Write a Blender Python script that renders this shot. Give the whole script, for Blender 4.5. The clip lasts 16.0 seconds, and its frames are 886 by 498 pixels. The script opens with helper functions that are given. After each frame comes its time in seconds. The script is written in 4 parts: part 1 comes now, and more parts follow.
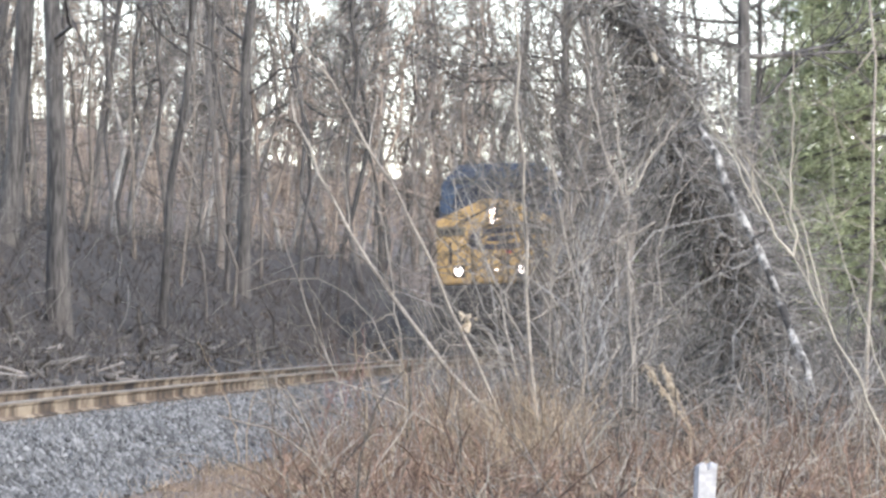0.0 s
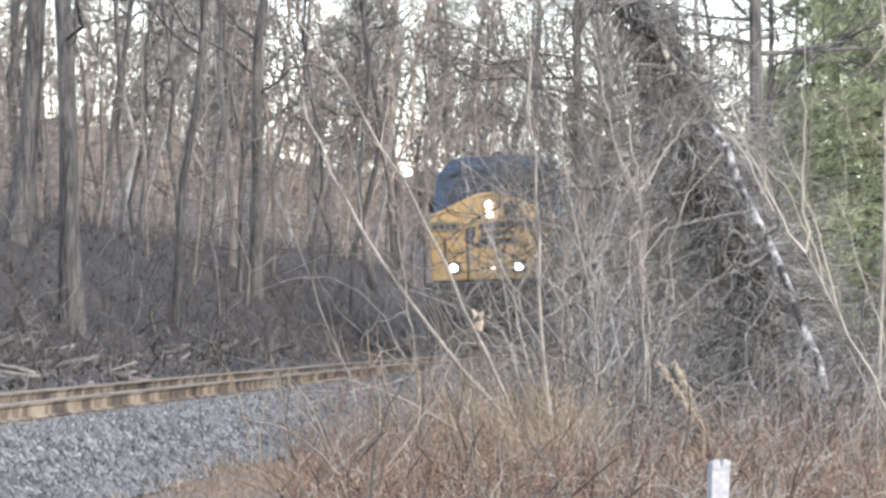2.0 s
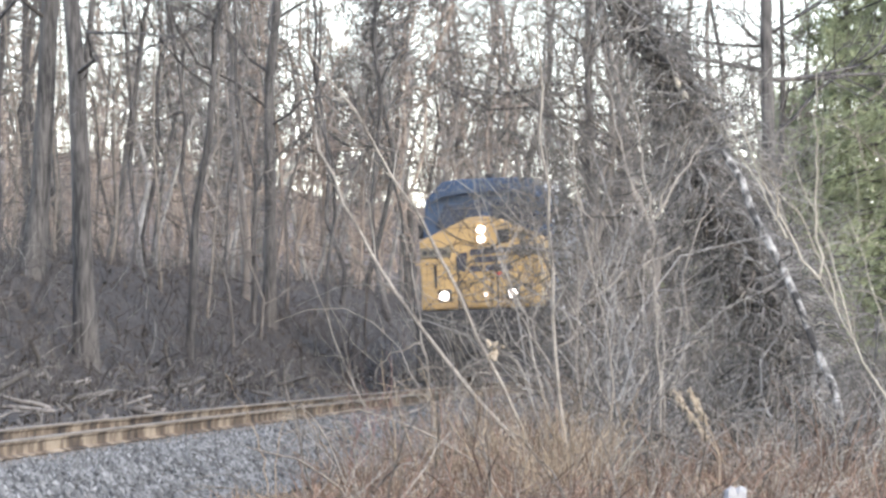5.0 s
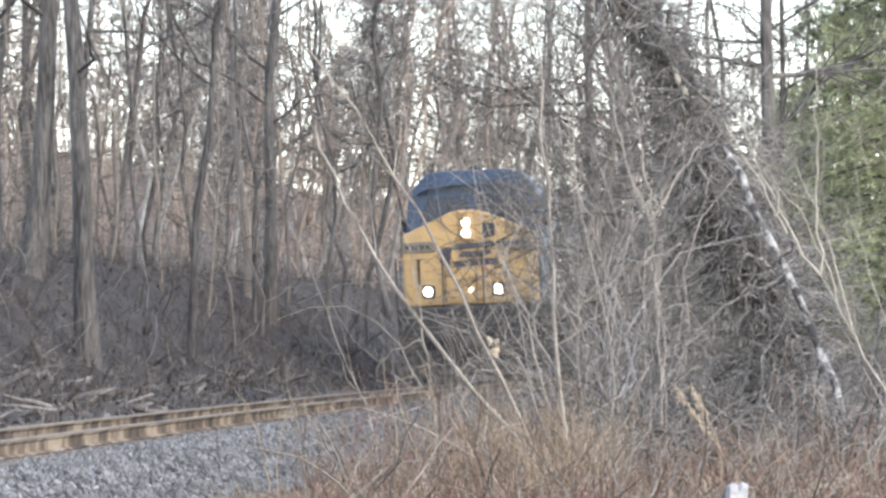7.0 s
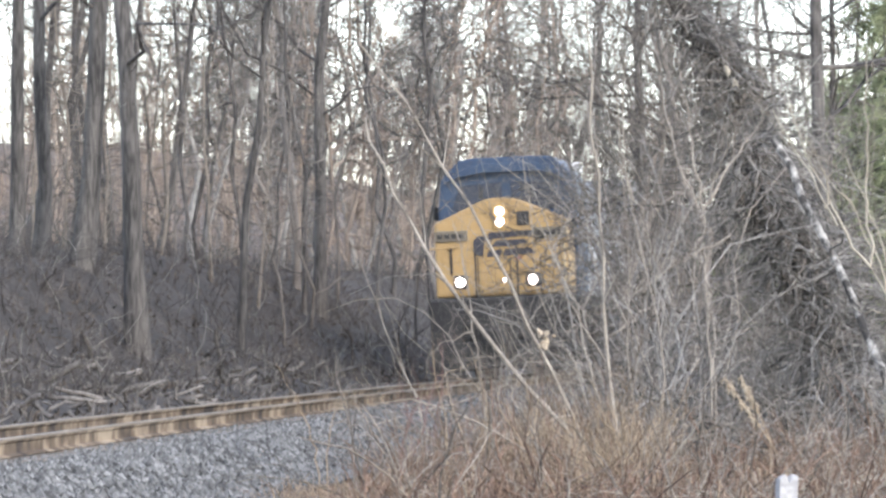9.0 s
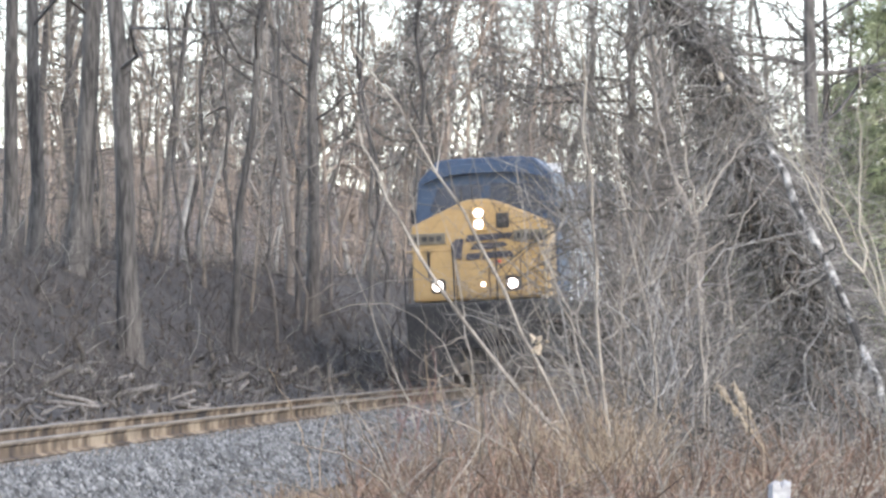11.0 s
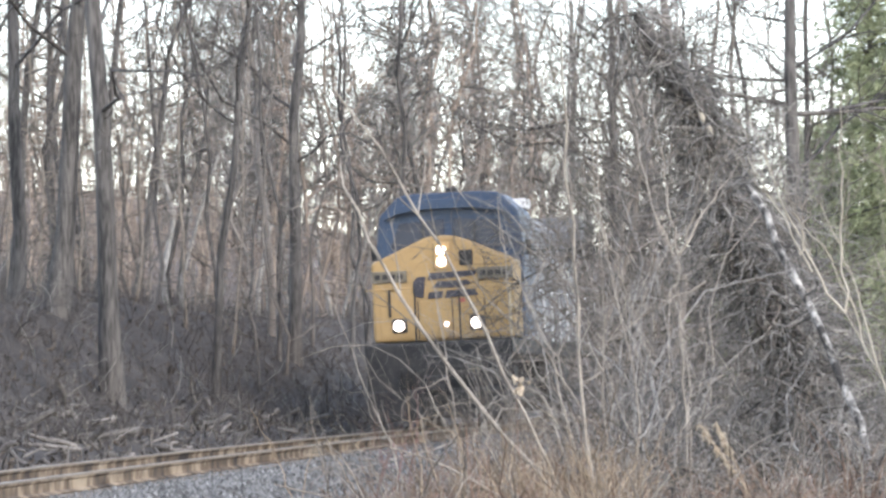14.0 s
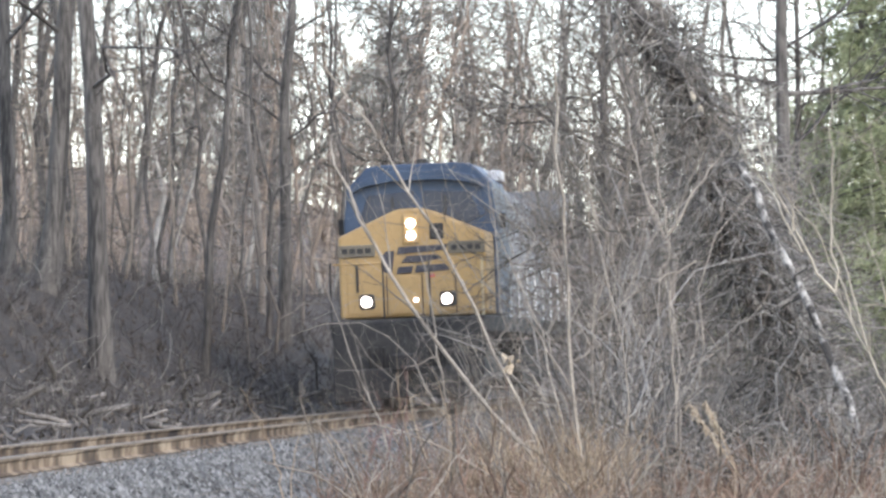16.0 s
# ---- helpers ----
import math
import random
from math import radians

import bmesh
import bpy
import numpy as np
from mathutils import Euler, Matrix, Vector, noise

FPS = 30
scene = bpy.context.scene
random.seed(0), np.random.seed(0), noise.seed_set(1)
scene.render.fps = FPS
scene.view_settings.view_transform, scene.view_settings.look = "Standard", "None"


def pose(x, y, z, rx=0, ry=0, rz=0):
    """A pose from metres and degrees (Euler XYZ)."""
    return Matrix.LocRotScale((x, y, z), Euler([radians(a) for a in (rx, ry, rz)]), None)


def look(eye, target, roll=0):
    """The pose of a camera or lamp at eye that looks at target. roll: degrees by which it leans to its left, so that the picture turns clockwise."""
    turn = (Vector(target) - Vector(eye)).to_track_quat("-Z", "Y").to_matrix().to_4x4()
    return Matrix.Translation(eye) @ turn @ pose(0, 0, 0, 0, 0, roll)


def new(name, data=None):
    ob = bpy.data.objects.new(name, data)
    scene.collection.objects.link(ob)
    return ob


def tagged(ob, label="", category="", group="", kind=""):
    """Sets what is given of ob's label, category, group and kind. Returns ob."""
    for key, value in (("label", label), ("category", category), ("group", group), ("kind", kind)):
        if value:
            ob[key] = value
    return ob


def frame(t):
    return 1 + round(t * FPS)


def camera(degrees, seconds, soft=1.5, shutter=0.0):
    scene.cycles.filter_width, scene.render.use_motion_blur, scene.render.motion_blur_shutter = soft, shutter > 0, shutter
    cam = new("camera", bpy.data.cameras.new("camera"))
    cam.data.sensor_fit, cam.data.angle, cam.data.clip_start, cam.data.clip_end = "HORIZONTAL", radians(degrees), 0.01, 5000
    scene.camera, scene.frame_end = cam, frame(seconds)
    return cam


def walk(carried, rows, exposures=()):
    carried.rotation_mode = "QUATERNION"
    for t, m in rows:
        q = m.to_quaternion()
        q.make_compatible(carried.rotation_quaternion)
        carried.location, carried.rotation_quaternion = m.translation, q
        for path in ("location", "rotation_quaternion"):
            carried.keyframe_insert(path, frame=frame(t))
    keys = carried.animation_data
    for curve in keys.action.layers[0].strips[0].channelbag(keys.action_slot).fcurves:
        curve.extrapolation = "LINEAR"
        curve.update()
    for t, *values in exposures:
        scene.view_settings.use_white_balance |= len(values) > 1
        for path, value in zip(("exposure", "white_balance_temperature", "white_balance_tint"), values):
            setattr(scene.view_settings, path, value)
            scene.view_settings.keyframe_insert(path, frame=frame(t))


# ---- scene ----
cam = camera(10.0, 16.0, soft=2.8)
EYE_Z = 0.98


def aim(pitch, yaw, roll):
    """A hand-held camera on one spot: degrees above the level, to the left, and of lean."""
    return pose(0, 0, EYE_Z, 90 + pitch, 0, yaw) @ pose(0, 0, 0, 0, 0, roll)


walk(cam, [(t, aim(p, y, r)) for t, p, y, r in (
    (0.0, 0.742, -0.5, 0.674), (0.5, 0.687, -0.339, 0.607), (1.0, 0.714, -0.307, 0.522), (1.5, 0.729, -0.299, 0.555),
    (2.0, 0.72, -0.36, 0.436), (2.5, 0.579, -0.125, 0.486), (3.0, 0.6, -0.449, 0.413), (3.5, 0.533, -0.428, 0.352),
    (4.0, 0.782, -0.363, 0.039), (6.3, 1.122, -0.107, -0.35), (6.5, 1.057, -0.111, -0.426), (7.0, 1.031, -0.199, -0.411),
    (7.5, 1.097, 0.067, -0.298), (8.0, 0.879, 0.113, -0.46), (8.5, 0.877, 0.294, -0.365), (8.7, 0.944, 0.369, -0.437),
    (10.8, 0.941, 0.265, -0.212), (11.0, 1.002, 0.286, -0.33), (11.5, 0.783, 0.171, -0.025), (12.0, 0.873, 0.053, 0.027),
    (12.5, 1.067, 0.201, -0.123), (13.0, 0.967, 0.24, -0.197), (13.5, 1.144, 0.248, -0.554), (14.0, 1.47, 0.076, -0.488),
    (14.5, 1.345, -0.157, -0.313), (15.0, 1.459, 0.035, -0.492), (15.5, 1.347, 0.013, -0.395), (16.0, 1.222, -0.034, -0.24))],
     exposures=((0.0, 1.93, 6500, 12), (8.0, 1.87, 6500, 12), (13.0, 1.86, 6500, 12), (16.0, 1.72, 6500, 12)))

# ---- light ----
SUN_TO = Vector((0.50, -0.70, 0.52)).normalized()
world = bpy.data.worlds.new("world")
scene.world = world
world.use_nodes = True
sky = world.node_tree.nodes.new("ShaderNodeTexSky")
sky.sky_type, sky.sun_disc = "NISHITA", False
sky.sun_elevation, sky.sun_rotation = math.asin(SUN_TO.z), math.atan2(SUN_TO.x, SUN_TO.y)
sky.air_density, sky.dust_density, sky.ozone_density = 1.0, 0.4, 2.0
veil = world.node_tree.nodes.new("ShaderNodeHueSaturation")
veil.inputs["Saturation"].default_value = 0.6
world.node_tree.links.new(sky.outputs[0], veil.inputs["Color"])
world.node_tree.links.new(veil.outputs[0], world.node_tree.nodes["Background"].inputs[0])
world.node_tree.nodes["Background"].inputs[1].default_value = 0.15
sun = new("sun", bpy.data.lights.new("sun", "SUN"))
sun.data.energy, sun.data.angle, sun.data.color = 0.72, radians(10.0), (1.0, 0.88, 0.72)
sun.matrix_world = look(SUN_TO * 50, (0, 0, 0))


# ---- materials ----
def material(name, a, b, scale=8.0, rough=0.85, metal=0.0, bump=0.3, vary=0.0, objects=False, fine=60.0, stretch=(1, 1, 1), c=None, edge=(0.33, 0.68)):
    """Two colours mixed by coarse and fine grain, with relief; edge sets how sharply they part; vary shifts the value piece by piece."""
    m = bpy.data.materials.new(name)
    m.use_nodes = True
    n, l = m.node_tree.nodes, m.node_tree.links
    bsdf = n["Principled BSDF"]
    co, mp = n.new("ShaderNodeTexCoord"), n.new("ShaderNodeMapping")
    mp.inputs["Scale"].default_value = stretch
    l.new(co.outputs["Object"], mp.inputs[0])
    n1, n2 = n.new("ShaderNodeTexNoise"), n.new("ShaderNodeTexNoise")
    n1.inputs["Scale"].default_value, n2.inputs["Scale"].default_value = scale, fine
    n1.inputs["Detail"].default_value, n2.inputs["Detail"].default_value = 5, 3
    for q in (n1, n2):
        l.new(mp.outputs[0], q.inputs["Vector"])
    ramp = n.new("ShaderNodeValToRGB")
    ramp.color_ramp.elements[0].position, ramp.color_ramp.elements[1].position = edge
    ramp.color_ramp.elements[0].color, ramp.color_ramp.elements[1].color = (*a, 1), (*b, 1)
    if c:
        e = ramp.color_ramp.elements.new(0.5)
        e.color = (*c, 1)
    mixf = n.new("ShaderNodeMath")
    mixf.operation = "MULTIPLY_ADD"
    l.new(n2.outputs["Fac"], mixf.inputs[0])
    mixf.inputs[1].default_value = 0.5
    half = n.new("ShaderNodeMath")
    half.operation = "MULTIPLY"
    half.inputs[1].default_value = 0.5
    l.new(n1.outputs["Fac"], half.inputs[0])
    l.new(half.outputs[0], mixf.inputs[2])
    l.new(mixf.outputs[0], ramp.inputs[0])
    out = ramp.outputs[0]
    if vary:
        geo = n.new("ShaderNodeObjectInfo" if objects else "ShaderNodeNewGeometry")
        mr = n.new("ShaderNodeMapRange")
        mr.inputs["To Min"].default_value, mr.inputs["To Max"].default_value = 1 - vary, 1 + vary
        l.new(geo.outputs["Random" if objects else "Random Per Island"], mr.inputs["Value"])
        hs = n.new("ShaderNodeHueSaturation")
        l.new(out, hs.inputs["Color"])
        l.new(mr.outputs[0], hs.inputs["Value"])
        out = hs.outputs[0]
    l.new(out, bsdf.inputs["Base Color"])
    bsdf.inputs["Roughness"].default_value, bsdf.inputs["Metallic"].default_value = rough, metal
    if bump:
        bp = n.new("ShaderNodeBump")
        bp.inputs["Strength"].default_value, bp.inputs["Distance"].default_value = bump, 0.02
        l.new(mixf.outputs[0], bp.inputs["Height"])
        l.new(bp.outputs[0], bsdf.inputs["Normal"])
    return m


def glowing(name, colour, strength):
    m = bpy.data.materials.new(name)
    m.use_nodes = True
    b = m.node_tree.nodes["Principled BSDF"]
    b.inputs["Base Color"].default_value = (0.8, 0.8, 0.8, 1)
    b.inputs["Emission Color"].default_value = (*colour, 1)
    b.inputs["Emission Strength"].default_value = strength
    return m


LITTER = material("leaf litter", (0.06, 0.046, 0.037), (0.21, 0.16, 0.125), 1.2, bump=0.8, fine=14.0, c=(0.12, 0.092, 0.073))
# the bank's shade is put into this near-black litter colour
SHADED_LITTER = material("damp dark leaf litter", (0.012, 0.010, 0.0085), (0.10, 0.082, 0.067), 0.7, bump=0.9, fine=9.0, c=(0.04, 0.033, 0.028))
BALLAST = material("ballast", (0.04, 0.039, 0.037), (0.13, 0.126, 0.12), 6.0, bump=1.0, fine=16.0)
STONE = material("crushed stone", (0.06, 0.06, 0.06), (0.225, 0.224, 0.22), 5.0, vary=0.6, fine=30.0)
# rust brown, with dappled sunlight put into the colour as pale tan patches
RUST = material("rusty rail steel with sunlit patches", (0.025, 0.018, 0.013), (0.36, 0.285, 0.20), 0.7, rough=0.8, bump=0.1, fine=2.6, c=(0.15, 0.105, 0.068), edge=(0.38, 0.60))
RAILHEAD = material("dull tan rail head", (0.11, 0.085, 0.06), (0.36, 0.285, 0.20), 0.8, rough=0.5, metal=0.4, fine=30.0)
ORANGE = material("rusty orange dead grass", (0.19, 0.135, 0.098), (0.42, 0.31, 0.225), 3.0, vary=0.3, bump=0)
TIE = material("weathered tie wood", (0.09, 0.075, 0.06), (0.22, 0.19, 0.16), 6.0, vary=0.3, objects=True)
BARK = material("grey bark", (0.024, 0.022, 0.021), (0.145, 0.132, 0.121), 3.0, vary=0.25, bump=1.0, fine=20.0, stretch=(1, 1, 0.14), edge=(0.39, 0.62))
# pale warm tan: the sunlight on the far woods is put into the colour
BARK_FAR = material("distant bark with sunlight in its tan", (0.20, 0.155, 0.125), (0.42, 0.335, 0.27), 2.0, vary=0.35, bump=0)
BARK_MID = material("grey-brown sapling bark", (0.075, 0.066, 0.058), (0.27, 0.235, 0.205), 2.0, vary=0.5, bump=0)
TWIG = material("pale twig bark", (0.10, 0.085, 0.07), (0.42, 0.37, 0.31), 3.0, vary=0.65, bump=0)
# thicket shade is put into this darker twig colour
TWIG_DARK = material("twig bark darkened for shade", (0.04, 0.036, 0.034), (0.14, 0.123, 0.112), 3.0, vary=0.45, bump=0)
SAPLING = material("dull tan sapling bark", (0.08, 0.068, 0.056), (0.31, 0.265, 0.22), 4.0, vary=0.5, bump=0)
TWIG_CREAM = material("cream sapling bark", (0.25, 0.22, 0.17), (0.48, 0.435, 0.36), 3.0, vary=0.25, bump=0)
TWIG_GREY = material("grey twig bark", (0.06, 0.056, 0.051), (0.31, 0.29, 0.265), 3.0, vary=0.75, bump=0)
TWIG_RED = material("red-brown cane", (0.075, 0.045, 0.033), (0.30, 0.20, 0.145), 3.0, vary=0.7, bump=0)
CANE_RED = material("dull crimson cane", (0.10, 0.05, 0.045), (0.32, 0.19, 0.165), 3.0, vary=0.5, bump=0)
STRAW = material("dead grass straw", (0.17, 0.125, 0.085), (0.44, 0.345, 0.24), 3.0, vary=0.6, bump=0)
BIRCH = material("peeling pale bark", (0.045, 0.041, 0.038), (0.48, 0.455, 0.42), 2.6, bump=0.5, fine=11.0, stretch=(1, 1, 0.8), edge=(0.43, 0.57))
# needle green lightened so the colour itself carries the haze
NEEDLE = material("haze-paled evergreen foliage", (0.19, 0.21, 0.125), (0.38, 0.42, 0.235), 0.6, vary=0.3, bump=0)
DEADLEAF = material("pale dead leaves", (0.33, 0.26, 0.18), (0.55, 0.46, 0.35), 6.0, vary=0.2, bump=0)
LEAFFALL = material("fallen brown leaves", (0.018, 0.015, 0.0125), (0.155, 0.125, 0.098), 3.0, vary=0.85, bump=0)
LOGWOOD = material("weathered dead wood", (0.06, 0.053, 0.048), (0.27, 0.245, 0.22), 4.0, vary=0.35, objects=True, fine=30.0)
WHITEPOST = material("flaking white paint", (0.28, 0.275, 0.275), (0.52, 0.51, 0.51), 7.0, bump=0.4, fine=25.0)
YELLOW = material("locomotive yellow paint", (0.37, 0.235, 0.095), (0.45, 0.30, 0.13), 1.5, rough=0.5, bump=0.05, fine=9.0)
STRAW_PAINT = material("pale yellow handrail paint", (0.45, 0.36, 0.22), (0.6, 0.5, 0.33), 3.0, rough=0.5, bump=0.05)
BLUE = material("locomotive blue paint", (0.022, 0.042, 0.085), (0.04, 0.07, 0.125), 1.5, rough=0.45, bump=0.05, fine=9.0)
GREY = material("locomotive grey paint", (0.13, 0.135, 0.145), (0.22, 0.225, 0.24), 1.2, rough=0.55, bump=0.05, fine=9.0)
BOARD = material("grimy number board", (0.12, 0.10, 0.075), (0.20, 0.17, 0.12), 3.0, rough=0.5, bump=0.05)
EMBLEM = material("dark blue-grey emblem paint", (0.028, 0.026, 0.036), (0.05, 0.046, 0.06), 1.5, rough=0.5, bump=0.05, fine=9.0)
BLACK = material("grimy black underframe", (0.012, 0.012, 0.014), (0.05, 0.046, 0.042), 2.5, rough=0.7, fine=20.0)
WHITE = material("white paint", (0.66, 0.66, 0.66), (0.8, 0.8, 0.8), 5.0, rough=0.5, bump=0.05)
REDPAINT = material("red paint", (0.4, 0.05, 0.04), (0.52, 0.08, 0.06), 5.0, rough=0.5, bump=0.05)
STEEL = material("worn wheel steel", (0.16, 0.13, 0.11), (0.32, 0.29, 0.27), 5.0, rough=0.5, metal=0.7)
GLASS = material("dark cab glass", (0.015, 0.02, 0.038), (0.028, 0.035, 0.06), 2.0, rough=0.25, bump=0)
LAMP = glowing("lit lamp lens", (1.0, 0.86, 0.76), 2.2)

# ---- builders ----
rng = random.Random(11)


def empty_thing(name, label, category, m=None, group=""):
    ob = tagged(new(name), label, category, group)
    ob.empty_display_size = 0.3
    if m is not None:
        ob.matrix_world = m
    return ob


def link_mesh(name, me, mat, parent=None, label=""):
    me.materials.append(mat)
    ob = new(name, me)
    if parent:
        ob.parent = parent
    if label:
        ob["label"] = label
    return ob


def part(name, bm, mat, parent=None, label="", smooth=False):
    me = bpy.data.meshes.new(name)
    bmesh.ops.recalc_face_normals(bm, faces=bm.faces)
    for f in bm.faces:
        f.smooth = smooth
    bm.to_mesh(me)
    bm.free()
    return link_mesh(name, me, mat, parent, label)


def box(bm, x0, x1, y0, y1, z0, z1, bevel=0.0, m=None):
    made = bmesh.ops.create_cube(bm, size=1.0)
    vs = made["verts"]
    bmesh.ops.scale(bm, vec=(x1 - x0, y1 - y0, z1 - z0), verts=vs)
    bmesh.ops.translate(bm, vec=((x0 + x1) / 2, (y0 + y1) / 2, (z0 + z1) / 2), verts=vs)
    if m is not None:
        bmesh.ops.transform(bm, matrix=m, verts=vs)
    if bevel:
        es = list({e for v in vs for e in v.link_edges})
        bmesh.ops.bevel(bm, geom=es, offset=bevel, segments=2, affect="EDGES", profile=0.5)
    return bm


def boxes(*specs, bevel=0.0):
    bm = bmesh.new()
    for s in specs:
        box(bm, *s, bevel=bevel)
    return bm


def prism(profile, a, b, axis="y", bevel=0.0, bm=None):
    """A closed outline drawn out between a and b. axis y: outline in (x, z); axis x: outline in (y, z)."""
    bm = bm or bmesh.new()
    def at(p, s):
        return (p[0], s, p[1]) if axis == "y" else (s, p[0], p[1])
    va, vb = [bm.verts.new(at(p, a)) for p in profile], [bm.verts.new(at(p, b)) for p in profile]
    fs = [bm.faces.new(va), bm.faces.new(vb[::-1])]
    for i in range(len(profile)):
        j = (i + 1) % len(profile)
        fs.append(bm.faces.new((va[i], vb[i], vb[j], va[j])))
    if bevel:
        bmesh.ops.recalc_face_normals(bm, faces=fs)
        es = list({e for f in fs for e in f.edges})
        bmesh.ops.bevel(bm, geom=es, offset=bevel, segments=2, affect="EDGES", profile=0.5)
    return bm


def disc(bm, r, depth, m, seg=20, r2=None):
    bmesh.ops.create_cone(bm, cap_ends=True, segments=seg, radius1=r, radius2=r if r2 is None else r2, depth=depth, matrix=m)
    return bm


class Sticks:
    """Gathers tapered round sticks and makes one mesh of them."""

    def __init__(self):
        self.sets = {}

    def add(self, pts, radii, sides=3):
        self.sets.setdefault((len(pts), sides), []).append((pts, radii))

    def mesh(self, name):
        vs, fs, base = [], [], 0
        for (n, k), items in self.sets.items():
            p = np.array([i[0] for i in items], float)
            r = np.array([i[1] for i in items], float)
            t = np.gradient(p, axis=1)
            t /= np.linalg.norm(t, axis=2, keepdims=True) + 1e-9
            ref = np.where(np.abs(t[..., 1:2]) < 0.8, np.array([0.0, 1.0, 0.0]), np.array([1.0, 0.0, 0.0]))
            u = np.cross(t, ref)
            u /= np.linalg.norm(u, axis=2, keepdims=True) + 1e-9
            w = np.cross(t, u)
            ang = np.arange(k) * 2 * np.pi / k
            ring = p[:, :, None] + r[:, :, None, None] * (u[:, :, None] * np.cos(ang)[None, None, :, None] + w[:, :, None] * np.sin(ang)[None, None, :, None])
            vs.append(ring.reshape(-1, 3))
            idx = base + np.arange(len(items) * n * k).reshape(len(items), n, k)
            a, b = idx[:, :-1], idx[:, 1:]
            f = np.stack([a, np.roll(a, -1, 2), np.roll(b, -1, 2), b], -1).reshape(-1, 4)
            fs.append(f)
            base += len(items) * n * k
        v, f = np.concatenate(vs), np.concatenate(fs)
        me = bpy.data.meshes.new(name)
        me.vertices.add(len(v))
        me.vertices.foreach_set("co", v.ravel())
        me.loops.add(len(f) * 4)
        me.loops.foreach_set("vertex_index", f.ravel())
        me.polygons.add(len(f))
        me.polygons.foreach_set("loop_start", np.arange(len(f)) * 4)
        me.polygons.foreach_set("use_smooth", np.ones(len(f), bool))
        me.update(calc_edges=True)
        return me

    def part(self, name, mat, parent=None, label=""):
        return link_mesh(name, self.mesh(name), mat, parent, label)


def limb(st, p, d, length, r, level, g, up=0.15, wob=0.22, kids=(5, 4), n=6, spread=0.9, tip=0.3, sides=3, frm=0.25, ratio=0.5, thin=0.6):
    """One limb that wanders, with smaller ones on it."""
    d = Vector(d).normalized()
    p = Vector(p)
    pts, ds = [p.copy()], [d.copy()]
    for i in range(n - 1):
        d = (d + Vector((g.gauss(0, wob), g.gauss(0, wob), g.gauss(0, wob) + up)) * (3.0 / n)).normalized()
        p = p + d * (length / (n - 1))
        pts.append(p.copy())
        ds.append(d.copy())
    st.add([tuple(q) for q in pts], [r * (1 - (1 - tip) * i / (n - 1)) for i in range(n)], sides)
    if level > 0:
        count = kids[0]
        for j in range(count):
            f = frm + (1 - frm) * (j + g.random()) / count
            i = min(n - 2, int(f * (n - 1)))
            s = f * (n - 1) - i
            q = pts[i].lerp(pts[i + 1], min(1, s))
            side = Vector((g.gauss(0, 1), g.gauss(0, 1), g.gauss(0, 0.6)))
            side = (side - ds[i] * side.dot(ds[i])).normalized()
            nd = ds[i] + side * spread * g.uniform(0.6, 1.2)
            limb(st, q, nd, length * ratio * (1.15 - 0.6 * f) * g.uniform(0.6, 1.3), r * (1 - (1 - tip) * f) * thin, level - 1, g, up, wob,
                 kids[1:] or (3,), max(3, n - 1), spread, 0.3, 3, 0.2, ratio, thin)


def sight(b, e, d):
    """A place by its bearing and rise in thousandths of its distance, seen from the viewer's spot."""
    return Vector((b * d / 1000.0, d, EYE_Z + e * d / 1000.0))


def bearing(mrad, d):
    """The x of a line of sight that goes mrad thousandths to the side at d metres."""
    return mrad * d / 1000.0


# ---- the lie of the land ----
def track_x(y):
    far = min(y, 150)
    x = -0.343 + 0.106 * (far - 100) + 0.000276 * (far - 100) ** 2 - 0.00016 * max(0.0, far - 92) ** 2
    return x + track_slope(150) * (y - far)


def track_slope(y):
    far = min(y, 150)
    return 0.106 + 2 * 0.000276 * (far - 100) - 2 * 0.00016 * max(0.0, far - 92)


CANT = math.tan(radians(1.5))


def step(a, b, v):
    t = max(0.0, min(1.0, (v - a) / (b - a)))
    return t * t * (3 - 2 * t)


def ground_z(x, y):
    yy = max(-20, min(y, 400))
    u = (x - track_x(yy)) * math.cos(math.atan(track_slope(yy)))
    rough = noise.noise((x * 0.35, y * 0.35, 0)) * 0.10 + noise.noise((x * 1.3, y * 1.3, 5)) * 0.04
    bed = max(0.0, 1 - step(1.7, 2.9, abs(u)))
    low = -0.64 + 0.6 * step(1.8, 3.4, -u) + rough
    bank = step(3.4, 7.6, -u) * (2.5 + 0.6 * noise.noise((x * 0.1, y * 0.06, 9)))
    hill = step(165, 390, y) * 13 * (0.45 + 0.5 * step(20, -30, x) + 0.22 * noise.noise((x * 0.025, y * 0.02, 3)) + 0.06 * noise.noise((x * 0.12, y * 0.08, 4)))
    side = step(25, 90, u) * 2.0
    open_z = low + bank + hill + side
    return open_z * (1 - bed) + (-0.33 + CANT * u) * bed


def spaced(*runs):
    out = []
    for a, b, s in runs:
        out += list(np.arange(a, b, s))
    return out + [runs[-1][1]]


def sheet(name, xs, ys, fn, mat, **tags):
    v = [(x, y, fn(x, y)) for y in ys for x in xs]
    w = len(xs)
    f = [(j * w + i, j * w + i + 1, (j + 1) * w + i + 1, (j + 1) * w + i) for j in range(len(ys) - 1) for i in range(w - 1)]
    me = bpy.data.meshes.new(name)
    me.from_pydata(v, [], f)
    for q in me.polygons:
        q.use_smooth = True
    ob = link_mesh(name, me, mat)
    return tagged(ob, **tags)


